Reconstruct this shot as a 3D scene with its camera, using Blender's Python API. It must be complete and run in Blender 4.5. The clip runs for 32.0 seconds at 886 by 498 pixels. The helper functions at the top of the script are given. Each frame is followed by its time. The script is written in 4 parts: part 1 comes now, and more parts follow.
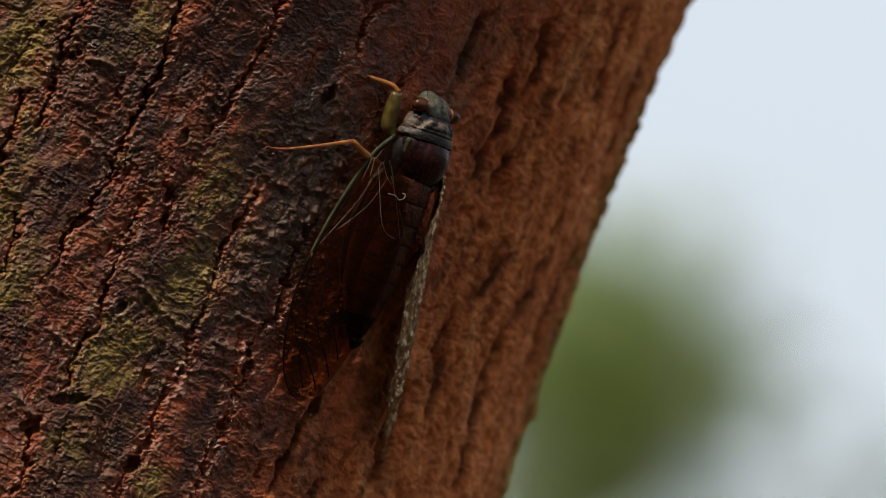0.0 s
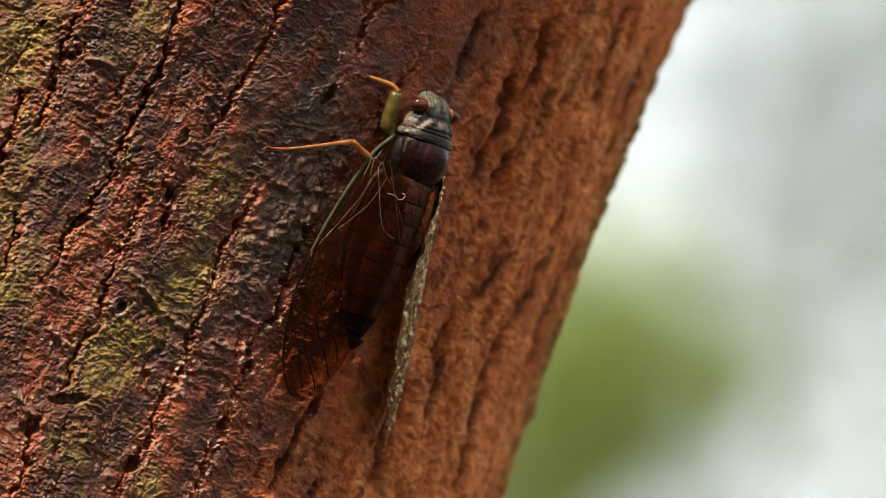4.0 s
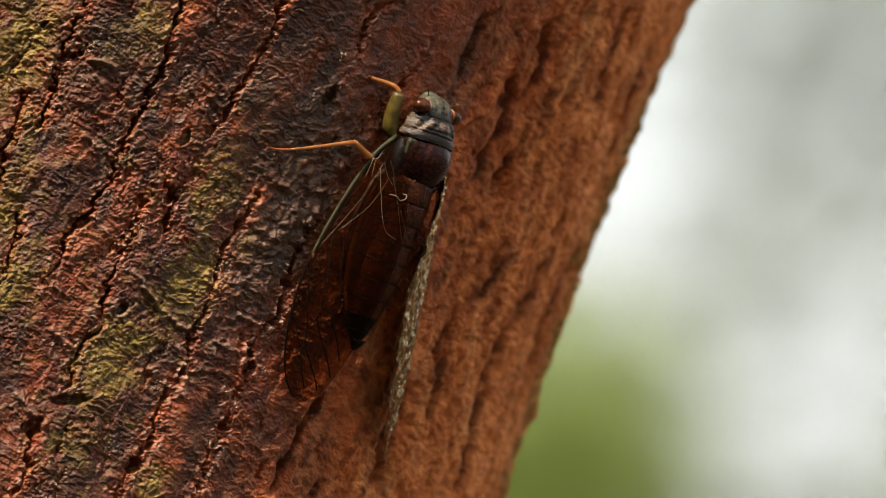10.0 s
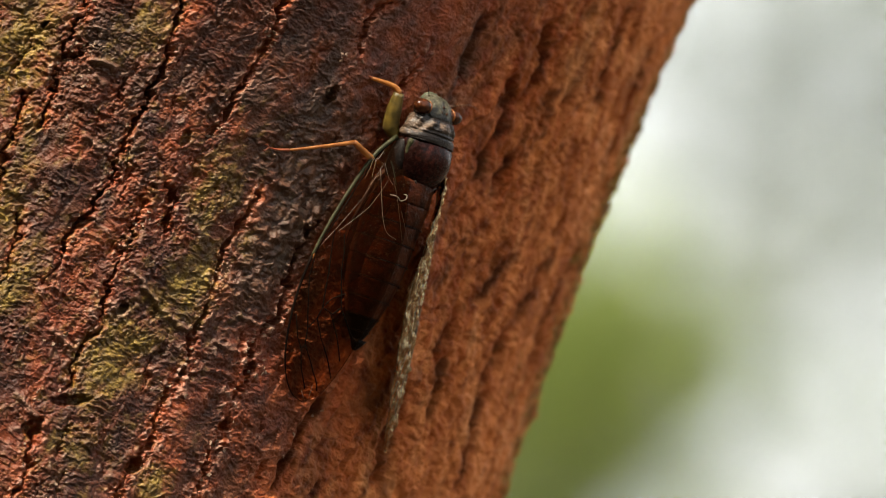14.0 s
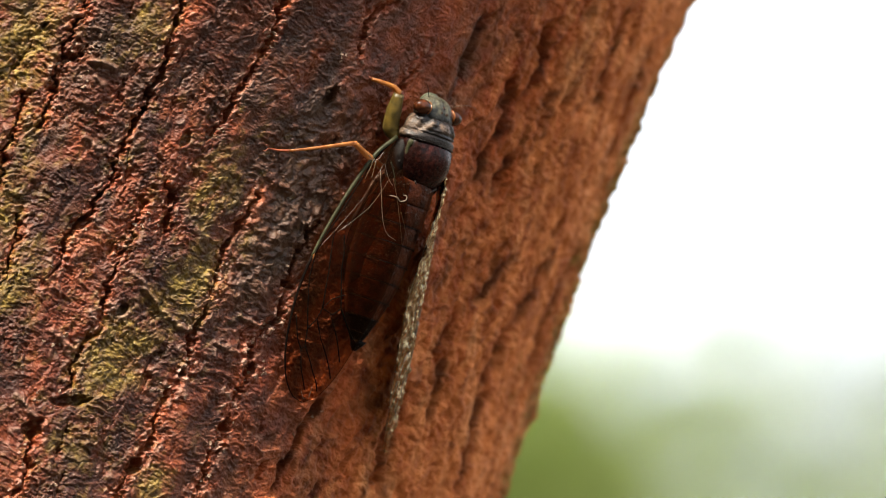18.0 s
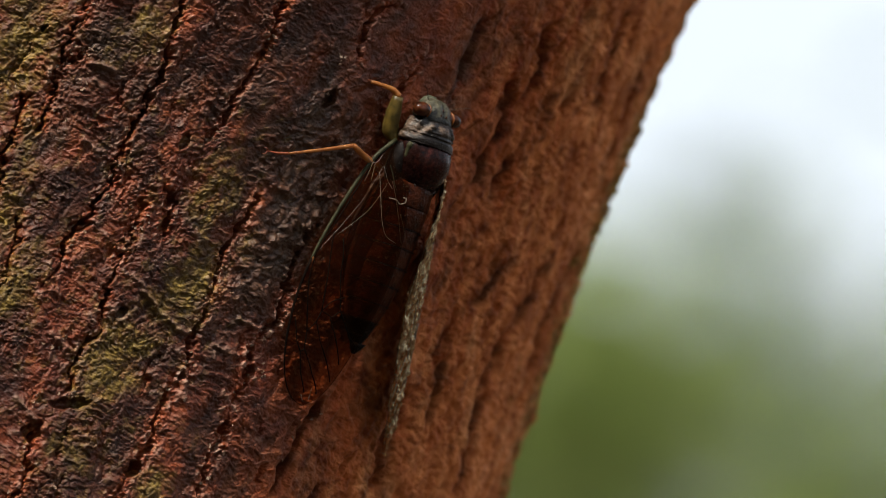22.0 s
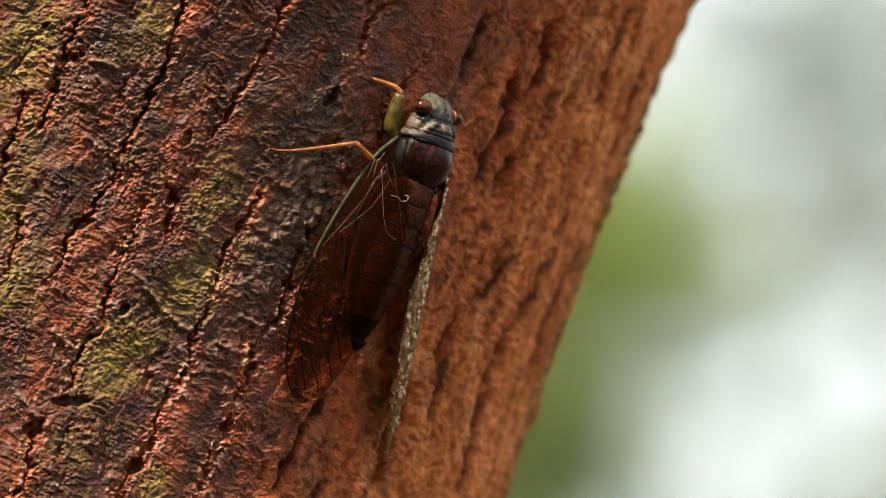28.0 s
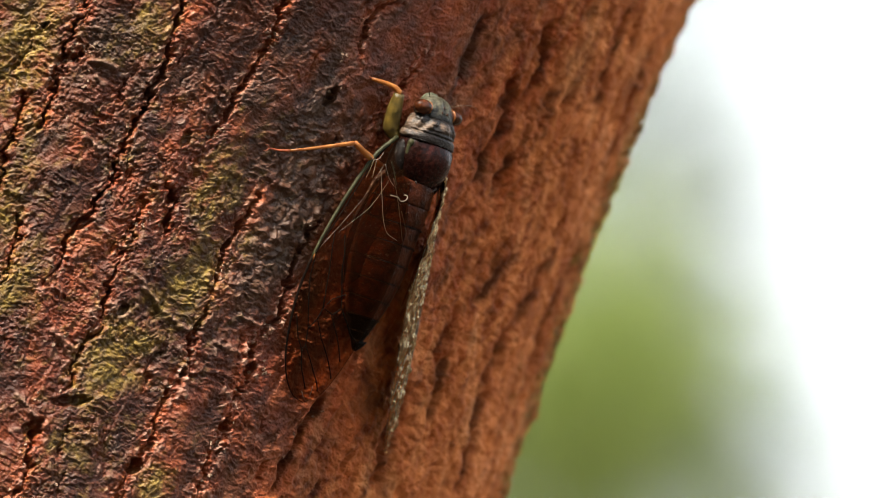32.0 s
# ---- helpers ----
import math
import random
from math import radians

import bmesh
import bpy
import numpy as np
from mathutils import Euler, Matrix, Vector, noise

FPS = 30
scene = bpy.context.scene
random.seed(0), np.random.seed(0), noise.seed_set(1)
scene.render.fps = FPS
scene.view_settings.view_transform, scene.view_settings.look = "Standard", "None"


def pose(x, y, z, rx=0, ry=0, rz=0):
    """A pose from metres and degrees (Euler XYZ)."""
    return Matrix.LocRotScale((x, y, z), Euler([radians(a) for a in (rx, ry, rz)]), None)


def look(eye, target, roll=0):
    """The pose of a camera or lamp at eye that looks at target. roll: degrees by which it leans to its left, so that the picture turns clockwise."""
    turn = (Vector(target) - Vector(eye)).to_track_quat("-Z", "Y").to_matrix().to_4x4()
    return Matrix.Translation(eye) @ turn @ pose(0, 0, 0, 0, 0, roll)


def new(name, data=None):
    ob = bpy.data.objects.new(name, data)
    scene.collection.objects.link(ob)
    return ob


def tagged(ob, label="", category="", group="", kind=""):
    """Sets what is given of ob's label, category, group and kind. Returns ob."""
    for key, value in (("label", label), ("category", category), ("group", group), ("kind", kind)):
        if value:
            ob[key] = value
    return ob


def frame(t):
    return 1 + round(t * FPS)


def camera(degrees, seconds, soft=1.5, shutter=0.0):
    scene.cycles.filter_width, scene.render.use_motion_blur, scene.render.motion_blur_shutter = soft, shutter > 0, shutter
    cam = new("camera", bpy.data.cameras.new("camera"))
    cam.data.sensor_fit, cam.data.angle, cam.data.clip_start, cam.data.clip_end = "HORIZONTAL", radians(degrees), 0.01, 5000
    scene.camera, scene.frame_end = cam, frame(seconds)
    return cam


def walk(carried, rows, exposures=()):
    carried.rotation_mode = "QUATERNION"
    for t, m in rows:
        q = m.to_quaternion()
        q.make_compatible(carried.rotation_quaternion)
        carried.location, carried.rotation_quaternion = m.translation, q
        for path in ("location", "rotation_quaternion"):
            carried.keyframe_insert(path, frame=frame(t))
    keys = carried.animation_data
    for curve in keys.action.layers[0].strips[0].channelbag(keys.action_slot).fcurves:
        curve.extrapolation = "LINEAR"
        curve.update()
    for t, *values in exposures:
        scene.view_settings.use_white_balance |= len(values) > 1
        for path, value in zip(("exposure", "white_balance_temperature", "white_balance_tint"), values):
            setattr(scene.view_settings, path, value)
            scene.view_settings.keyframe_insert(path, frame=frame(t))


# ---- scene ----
# A cicada at rest on a leaning tree trunk, seen from close by with leaves swaying far behind.
# Face frame: origin on the trunk's face, X across, Y away from the lens, Z up the picture; it pitches up with the lens.
UNIT = 0.0734e-3
REACH = 1.6
PITCH = 8
FACE = pose(0, 0, 1.5, PITCH)
cam = camera(math.degrees(2 * math.atan(784 * UNIT / REACH)), 32.0, soft=0.8)
cam.data.dof.use_dof = True
cam.data.dof.focus_distance = REACH - 0.012
cam.data.dof.aperture_fstop = 23
cam.data.dof.aperture_blades = 0

# small sway of the tripod head: seconds, right, down in UNITs
SWAY = [
    (0.0, -0.7, 0.1), (0.5, 1.4, 0.0), (1.0, 0.0, 0.0), (1.5, 0.0, -1.5), (2.0, 0.1, 0.0), (2.5, 1.5, 0.0), (3.0, 0.1, -1.0), (3.5, -1.5, 0.0),
    (5.5, 0.0, 0.0), (6.0, 0.0, 0.0), (6.5, -0.9, 0.0), (7.0, 1.7, 0.0), (7.5, -1.5, 0.0), (8.0, 0.0, 0.0), (8.5, 0.0, 0.1), (9.0, 1.7, 0.7),
    (9.5, 0.7, 1.5), (10.0, 1.7, 1.3), (10.5, 1.8, 1.3), (11.0, 3.2, 0.6), (11.5, 1.5, 0.0), (12.0, 1.5, 1.5), (12.5, 4.6, 1.5), (13.0, 3.2, 1.5),
    (13.5, 0.6, 1.5), (14.0, 2.5, 1.8), (14.5, 1.4, 1.1), (16.5, 2.4, 2.9), (17.0, 4.6, 3.1), (17.5, 4.3, 3.5), (18.0, 2.2, 3.1), (18.5, 5.7, 4.5),
    (19.0, 5.7, 4.7), (19.5, 0.0, 4.6), (20.0, 3.6, 3.1), (20.5, 6.3, 4.6), (21.0, 2.8, 4.6), (21.5, 3.2, 5.8), (22.0, 1.1, 7.8), (22.5, 1.5, 6.9),
    (23.0, 3.1, 1.3), (23.5, 3.7, 1.5), (24.0, 4.0, 3.2), (24.5, 3.6, 3.6), (25.0, 3.1, 4.3), (25.5, 2.5, 3.1), (27.5, 4.6, 3.6), (28.0, 4.5, 3.2),
    (28.5, 4.9, 2.8), (29.0, 4.6, 2.9), (29.5, 4.6, 3.1), (30.0, 3.6, 2.9), (30.5, 3.1, 3.2), (31.0, 1.8, 2.9), (31.5, 3.1, 3.9), (32.0, 3.2, 2.9),
]
EXPOSURE = [
    (0, -0.20, 6500, 10), (1, 0.02, 6650, 10), (2, 0.36, 6800, 10), (3, 0.90, 6850, 10), (4.5, 0.88, 6950, 10),
    (6, 0.86, 7200, 10), (7, 0.96, 7200, 10), (8, 0.76, 7200, 10), (9, 0.71, 7250, 10), (10, 0.75, 7250, 10),
    (11, 0.70, 7250, 10), (12, 0.75, 7300, 10), (13, 0.86, 7300, 10), (14, 0.90, 7300, 10), (15.5, 1.16, 7200, 10),
    (17, 1.35, 7100, 10), (18, 1.24, 6850, 10), (19, 0.80, 6800, 10), (20, 0.09, 6650, 10), (21, -0.21, 6500, 10),
    (21.5, -0.19, 6550, 10), (22, 0.16, 6600, 10), (23, 0.45, 6700, 10), (24, 0.71, 6900, 10), (25, 1.08, 6900, 10),
    (26.5, 1.04, 7000, 10), (28, 1.06, 6950, 10), (29, 1.11, 6950, 10), (30, 0.91, 6900, 10), (31, 1.21, 6850, 10),
    (32, 1.18, 6850, 10),
]
walk(cam, [(t, look(FACE @ Vector((0, -REACH, 0)), FACE @ Vector((-a * UNIT, 0, b * UNIT)))) for t, a, b in SWAY], EXPOSURE)

# ---- light ----
SUN_TO = (FACE.to_3x3() @ Vector((-0.28, -0.37, 0.89))).normalized()
world = bpy.data.worlds.new("sky")
scene.world = world
world.use_nodes = True
wn = world.node_tree
sky = wn.nodes.new("ShaderNodeTexSky")
sky.sky_type = "NISHITA"
sky.sun_disc = False
sky.sun_elevation = math.asin(SUN_TO.z)
sky.sun_rotation = math.atan2(SUN_TO.x, SUN_TO.y)
sky.air_density, sky.dust_density, sky.ozone_density = 1.0, 4.0, 1.5
# thin bright cloud takes most of the blue out of the sky
veil = wn.nodes.new("ShaderNodeHueSaturation")
veil.inputs["Saturation"].default_value = 0.42
veil.inputs["Value"].default_value = 1.7
wn.links.new(sky.outputs[0], veil.inputs["Color"])
wn.links.new(veil.outputs[0], wn.nodes["Background"].inputs[0])
wn.nodes["Background"].inputs[1].default_value = 0.15
sun = new("sun", bpy.data.lights.new("sun", "SUN"))
sun.data.energy, sun.data.angle, sun.data.color = 4.8, radians(5), (1.0, 0.92, 0.8)
sun.matrix_world = look(SUN_TO * 8, (0, 0, 0))


# ---- materials ----
def material(name, colours, size, rough=0.6, metal=0.0, bump=0.0, bump_size=None, spec=0.5, through_light=0.0, coat=0.0, glints=False):
    """Colours mixed by two noises (size in metres), roughness varied, fine relief."""
    m = bpy.data.materials.new(name)
    m.use_nodes = True
    n, l = m.node_tree.nodes, m.node_tree.links
    b = n["Principled BSDF"]
    tc = n.new("ShaderNodeTexCoord")
    a = n.new("ShaderNodeTexNoise")
    a.inputs["Scale"].default_value, a.inputs["Detail"].default_value = 1 / size, 5
    l.new(tc.outputs["Object"], a.inputs["Vector"])
    ramp = n.new("ShaderNodeValToRGB")
    ramp.color_ramp.elements[0].position, ramp.color_ramp.elements[1].position = 0.3, 0.7
    for i in range(2, len(colours)):
        ramp.color_ramp.elements.new(0.3 + 0.4 * (i - 1) / (len(colours) - 1))
    for e, c in zip(ramp.color_ramp.elements, colours):
        e.color = (*c, 1)
    l.new(a.outputs["Fac"], ramp.inputs[0])
    l.new(ramp.outputs[0], b.inputs["Base Color"])
    f = n.new("ShaderNodeTexNoise")
    f.inputs["Scale"].default_value, f.inputs["Detail"].default_value = 1 / (bump_size or size / 6), 4
    l.new(tc.outputs["Object"], f.inputs["Vector"])
    mr = n.new("ShaderNodeMapRange")
    mr.inputs["To Min"].default_value, mr.inputs["To Max"].default_value = rough - 0.12, rough + 0.12
    l.new(f.outputs["Fac"], mr.inputs["Value"])
    l.new(mr.outputs[0], b.inputs["Roughness"])
    b.inputs["Metallic"].default_value, b.inputs["Specular IOR Level"].default_value, b.inputs["Coat Weight"].default_value = metal, spec, coat
    if bump:
        bu = n.new("ShaderNodeBump")
        bu.inputs["Distance"].default_value, bu.inputs["Strength"].default_value = bump, 0.8
        l.new(f.outputs["Fac"], bu.inputs["Height"])
        l.new(bu.outputs[0], b.inputs["Normal"])
    if glints:  # small polished specks
        g, gr = n.new("ShaderNodeTexNoise"), n.new("ShaderNodeMapRange")
        g.inputs["Scale"].default_value, g.inputs["Detail"].default_value = 1 / 0.0005, 2
        l.new(tc.outputs["Object"], g.inputs["Vector"]), l.new(g.outputs["Fac"], gr.inputs["Value"])
        gr.inputs["From Min"].default_value, gr.inputs["From Max"].default_value = 0.63, 0.74
        gr.inputs["To Min"].default_value, gr.inputs["To Max"].default_value = spec, 0.6
        l.new(gr.outputs[0], b.inputs["Specular IOR Level"])
    if through_light:
        t, mix, lift = n.new("ShaderNodeBsdfTranslucent"), n.new("ShaderNodeMixShader"), n.new("ShaderNodeGamma")
        lift.inputs[1].default_value = 0.7
        l.new(ramp.outputs[0], lift.inputs[0]), l.new(lift.outputs[0], t.inputs["Color"])
        mix.inputs[0].default_value = through_light
        l.new(b.outputs[0], mix.inputs[1]), l.new(t.outputs[0], mix.inputs[2])
        l.new(mix.outputs[0], n["Material Output"].inputs["Surface"])
    return m


def bark_material():
    m = bpy.data.materials.new("bark")
    m.use_nodes = True
    n, l = m.node_tree.nodes, m.node_tree.links
    b = n["Principled BSDF"]
    tc = n.new("ShaderNodeTexCoord")

    def tex(size, detail=5, stretch=(1, 1, 1)):
        mp = n.new("ShaderNodeMapping")
        mp.inputs["Scale"].default_value = stretch
        mp.inputs["Rotation"].default_value = (0, radians(-21), 0)
        t = n.new("ShaderNodeTexNoise")
        t.inputs["Scale"].default_value, t.inputs["Detail"].default_value = 1 / size, detail
        l.new(tc.outputs["Object"], mp.inputs["Vector"]), l.new(mp.outputs[0], t.inputs["Vector"])
        return t.outputs["Fac"]

    def ramp(fac, *stops):
        r = n.new("ShaderNodeValToRGB")
        while len(r.color_ramp.elements) < len(stops):
            r.color_ramp.elements.new(0.5)
        for e, (p, c) in zip(r.color_ramp.elements, stops):
            e.position, e.color = p, (*c, 1)
        l.new(fac, r.inputs[0])
        return r.outputs[0]

    def blend(fac, a, c):
        x = n.new("ShaderNodeMix")
        x.data_type = "RGBA"
        l.new(fac, x.inputs[0]), l.new(a, x.inputs[6]), l.new(c, x.inputs[7])
        return x.outputs[2]

    def attr(name):
        a = n.new("ShaderNodeAttribute")
        a.attribute_name = name
        return a.outputs["Fac"]

    brown = ramp(tex(0.0035, 6), (0.28, (0.019, 0.0038, 0.0010)), (0.52, (0.046, 0.0100, 0.0027)), (0.75, (0.090, 0.0255, 0.0078)))
    red = ramp(tex(0.003, 6, (1, 1, 0.3)), (0.28, (0.082, 0.0115, 0.0023)), (0.52, (0.220, 0.039, 0.0072)), (0.75, (0.38, 0.094, 0.023)))
    # light brown of the far side, brightened in place of sky light
    pale = ramp(tex(0.004, 6, (1, 1, 0.25)), (0.28, (0.27, 0.073, 0.019)), (0.52, (0.54, 0.176, 0.053)), (0.75, (0.68, 0.285, 0.108)))
    grey = ramp(tex(0.0016, 6), (0.3, (0.018, 0.0082, 0.0032)), (0.7, (0.066, 0.034, 0.0145)))
    lichen = ramp(tex(0.0009, 5), (0.3, (0.042, 0.025, 0.0034)), (0.5, (0.115, 0.071, 0.0085)), (0.7, (0.265, 0.172, 0.03)))
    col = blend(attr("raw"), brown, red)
    col = blend(attr("lit_tan"), col, pale)
    col = blend(attr("grey"), col, grey)
    # pale colour for the glints on raised crests
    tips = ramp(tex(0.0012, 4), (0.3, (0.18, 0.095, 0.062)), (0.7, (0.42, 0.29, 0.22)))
    col = blend(attr("lit_crest"), col, tips)
    col = blend(attr("lichen"), col, lichen)
    l.new(col, b.inputs["Base Color"])
    # fibres run down to the right across the trunk
    lay, fibre = n.new("ShaderNodeMapping"), n.new("ShaderNodeTexNoise")
    lay.vector_type = "TEXTURE"
    lay.inputs["Rotation"].default_value, lay.inputs["Scale"].default_value = (0, radians(37), 0), (2, 1, 1)
    fibre.inputs["Scale"].default_value, fibre.inputs["Detail"].default_value = 1 / 0.0003, 5
    l.new(tc.outputs["Object"], lay.inputs["Vector"]), l.new(lay.outputs[0], fibre.inputs["Vector"])
    fine = fibre.outputs["Fac"]
    mr = n.new("ShaderNodeMapRange")
    mr.inputs["To Min"].default_value, mr.inputs["To Max"].default_value = 0.28, 0.5
    l.new(tex(0.002, 4), mr.inputs["Value"])
    # old bark has a resinous gloss, freshly bared bark is dull
    dull, gloss = n.new("ShaderNodeMath"), n.new("ShaderNodeMapRange")
    dull.operation = "MULTIPLY_ADD"
    l.new(attr("dull"), dull.inputs[0])
    dull.inputs[1].default_value = 0.35
    l.new(mr.outputs[0], dull.inputs[2])
    l.new(dull.outputs[0], b.inputs["Roughness"])
    gloss.inputs["To Min"].default_value, gloss.inputs["To Max"].default_value = 0.46, 0.05
    l.new(attr("dull"), gloss.inputs["Value"])
    l.new(gloss.outputs[0], b.inputs["Specular IOR Level"])
    bu = n.new("ShaderNodeBump")
    bu.inputs["Distance"].default_value, bu.inputs["Strength"].default_value = 0.0003, 1.0
    l.new(fine, bu.inputs["Height"]), l.new(bu.outputs[0], b.inputs["Normal"])
    return m


def membrane_material(name="wing_membrane", ior=1.09, rough=0.14, tint=(0.62, 0.42, 0.27), shine=(1, 0.92, 0.76), veiled=0.09):
    """Clear brownish wing skin: lets light through, glossy, finely crinkled."""
    m = bpy.data.materials.new(name)
    m.use_nodes = True
    n, l = m.node_tree.nodes, m.node_tree.links
    n.remove(n["Principled BSDF"])
    clear, gloss, mix, fr = (n.new(k) for k in ("ShaderNodeBsdfTransparent", "ShaderNodeBsdfGlossy", "ShaderNodeMixShader", "ShaderNodeFresnel"))
    clear.inputs[0].default_value = (*tint, 1)
    gloss.inputs["Roughness"].default_value = rough
    gloss.inputs["Color"].default_value = (*shine, 1)
    fr.inputs[0].default_value = ior
    tc, no, bu = n.new("ShaderNodeTexCoord"), n.new("ShaderNodeTexNoise"), n.new("ShaderNodeBump")
    no.inputs["Scale"].default_value, no.inputs["Detail"].default_value = 1400, 3
    bu.inputs["Distance"].default_value = 0.00025
    l.new(tc.outputs["Object"], no.inputs["Vector"]), l.new(no.outputs["Fac"], bu.inputs["Height"])
    l.new(bu.outputs[0], gloss.inputs["Normal"]), l.new(bu.outputs[0], fr.inputs["Normal"])
    film, veil_mix = n.new("ShaderNodeBsdfDiffuse"), n.new("ShaderNodeMixShader")
    film.inputs[0].default_value = (0.035, 0.014, 0.006, 1)
    veil_mix.inputs[0].default_value = veiled
    l.new(clear.outputs[0], veil_mix.inputs[1]), l.new(film.outputs[0], veil_mix.inputs[2])
    l.new(fr.outputs[0], mix.inputs[0]), l.new(veil_mix.outputs[0], mix.inputs[1]), l.new(gloss.outputs[0], mix.inputs[2])
    l.new(mix.outputs[0], n["Material Output"].inputs["Surface"])
    return m


def marked_material(name, dark, pale, size, rough, bump, glints=True):
    """Insect shell: two speckled colours laid out by the mesh's mark."""
    m = material(name, [dark, tuple(2.2 * c for c in dark)], size, rough, bump=bump, bump_size=size * 0.5, spec=0.28 if glints else 0.1, glints=glints)
    n, l = m.node_tree.nodes, m.node_tree.links
    at, no, add, mix = n.new("ShaderNodeAttribute"), n.new("ShaderNodeTexNoise"), n.new("ShaderNodeMath"), n.new("ShaderNodeMix")
    at.attribute_name = "mark"
    no.inputs["Scale"].default_value, no.inputs["Detail"].default_value = 1.6 / size, 6
    tc = n.new("ShaderNodeTexCoord")
    l.new(tc.outputs["Object"], no.inputs["Vector"])
    add.operation = "MULTIPLY_ADD"
    l.new(no.outputs["Fac"], add.inputs[0])
    add.inputs[1].default_value = 1.6
    add.use_clamp = True
    sub = n.new("ShaderNodeMath")
    sub.operation = "SUBTRACT"
    l.new(at.outputs["Fac"], sub.inputs[0])
    sub.inputs[1].default_value = 1.2
    l.new(sub.outputs[0], add.inputs[2])
    mix.data_type = "RGBA"
    b = n["Principled BSDF"]
    l.new(b.inputs["Base Color"].links[0].from_socket, mix.inputs[6])
    mix.inputs[7].default_value = (*pale, 1)
    l.new(add.outputs[0], mix.inputs[0])
    l.new(mix.outputs[2], b.inputs["Base Color"])
    return m


BARK = bark_material()
HEAD_SHELL = marked_material("head_shell", (0.005, 0.005, 0.004), (0.135, 0.125, 0.078), 0.0005, 0.34, 0.00018)
SHIELD_SHELL = marked_material("shield_shell", (0.005, 0.0034, 0.0027), (0.17, 0.115, 0.08), 0.0005, 0.32, 0.00016)
THORAX_SHELL = marked_material("thorax_shell", (0.0045, 0.0013, 0.001), (0.05, 0.0115, 0.008), 0.0008, 0.26, 0.00004, False)
MEMBRANE = membrane_material()
MEMBRANE_GLINT = membrane_material("wing_membrane_glint", 2.1, 0.05, (0.62, 0.42, 0.2), (1, 0.76, 0.46))
FLAKE = material("bark_flake", [(0.16, 0.08, 0.045), (0.42, 0.31, 0.23)], 0.0006, 0.6, bump=0.0002, spec=0.2)
SHELL = material("shell_brown", [(0.0074, 0.0031, 0.0025), (0.0279, 0.0093, 0.0062), (0.0149, 0.0056, 0.0037)], 0.0016, 0.4, bump=0.00006, bump_size=0.0003, spec=0.35)
SHELL_GREY = material("shell_grey", [(0.0074, 0.0062, 0.0056), (0.0465, 0.0347, 0.0285), (0.0186, 0.0136, 0.0118)], 0.0007, 0.5, spec=0.25, bump=0.00012, bump_size=0.0004)
SHELL_GREEN = material("shell_green", [(0.0124, 0.0161, 0.0099), (0.0682, 0.0775, 0.0465), (0.0279, 0.031, 0.0186)], 0.0006, 0.5, bump=0.0001, bump_size=0.0004)
SHELL_DUSK = material("shell_dusk", [(0.0037, 0.0025, 0.002), (0.03, 0.018, 0.01), (0.0087, 0.0062, 0.0045)], 0.0008, 0.4, spec=0.1, glints=True, bump=0.00015, bump_size=0.0005)
ABDOMEN = material("abdomen_brown", [(0.004, 0.0013, 0.0008), (0.045, 0.0115, 0.0042), (0.016, 0.0045, 0.0018)], 0.0022, 0.36, bump=0.00022, bump_size=0.0005, spec=0.06, glints=True)
DARK_SHELL = material("shell_black", [(0.0012, 0.0008, 0.0007), (0.006, 0.003, 0.002)], 0.001, 0.35, bump=0.0001, spec=0.06, glints=True)
EYE = material("eye", [(0.014, 0.004, 0.0015), (0.07, 0.02, 0.007)], 0.0008, 0.18, spec=0.22)
EYE_GLOW = material("eye_glow", [(0.16, 0.04, 0.008), (0.3, 0.11, 0.03)], 0.0004, 0.25, through_light=0.3)
VEIN_GREEN = material("vein_green", [(0.016, 0.016, 0.007), (0.046, 0.045, 0.022)], 0.001, 0.5, spec=0.12)
VEIN_DARK = material("vein_dark", [(0.0025, 0.0014, 0.001), (0.007, 0.0036, 0.002)], 0.002, 0.75, spec=0.03)
VEIN_STRAW = material("vein_straw", [(0.05, 0.029, 0.012), (0.17, 0.105, 0.046)], 0.0015, 0.35)
VEIN_TAN = material("vein_tan", [(0.03, 0.012, 0.004), (0.10, 0.048, 0.018)], 0.002, 0.4)
LEG = material("leg_olive", [(0.022, 0.016, 0.003), (0.15, 0.10, 0.02)], 0.0012, 0.35, bump=0.00008, through_light=0.12)
LEG_ORANGE = material("leg_orange", [(0.2, 0.05, 0.009), (0.43, 0.175, 0.04)], 0.0012, 0.35, bump=0.00008, through_light=0.35)
CLAW = material("claw_red", [(0.155, 0.031, 0.0093), (0.248, 0.062, 0.0186)], 0.001, 0.4, through_light=0.2)
PALE = material("pale_thread", [(0.12, 0.085, 0.06), (0.25, 0.19, 0.14)], 0.0006, 0.5)
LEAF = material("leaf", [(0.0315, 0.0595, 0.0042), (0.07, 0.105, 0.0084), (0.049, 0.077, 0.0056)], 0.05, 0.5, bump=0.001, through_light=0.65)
# lighter copy of the leaf, sunlight on the near branches put into its colour
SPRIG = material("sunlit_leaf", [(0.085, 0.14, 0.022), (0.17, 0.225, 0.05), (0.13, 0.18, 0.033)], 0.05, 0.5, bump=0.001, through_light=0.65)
# far leaves: haze and backlight are put into the paler, greyer colour
HAZE = material("hazy_leaf", [(0.095, 0.12, 0.08), (0.165, 0.2, 0.15)], 0.05, 0.45, bump=0.001, through_light=0.7)
TWIG = material("twig", [(0.06, 0.045, 0.03), (0.14, 0.1, 0.07)], 0.01, 0.8, bump=0.001)
FAR_BARK = material("far_bark", [(0.09, 0.05, 0.035), (0.2, 0.11, 0.07)], 0.02, 0.8, bump=0.004)
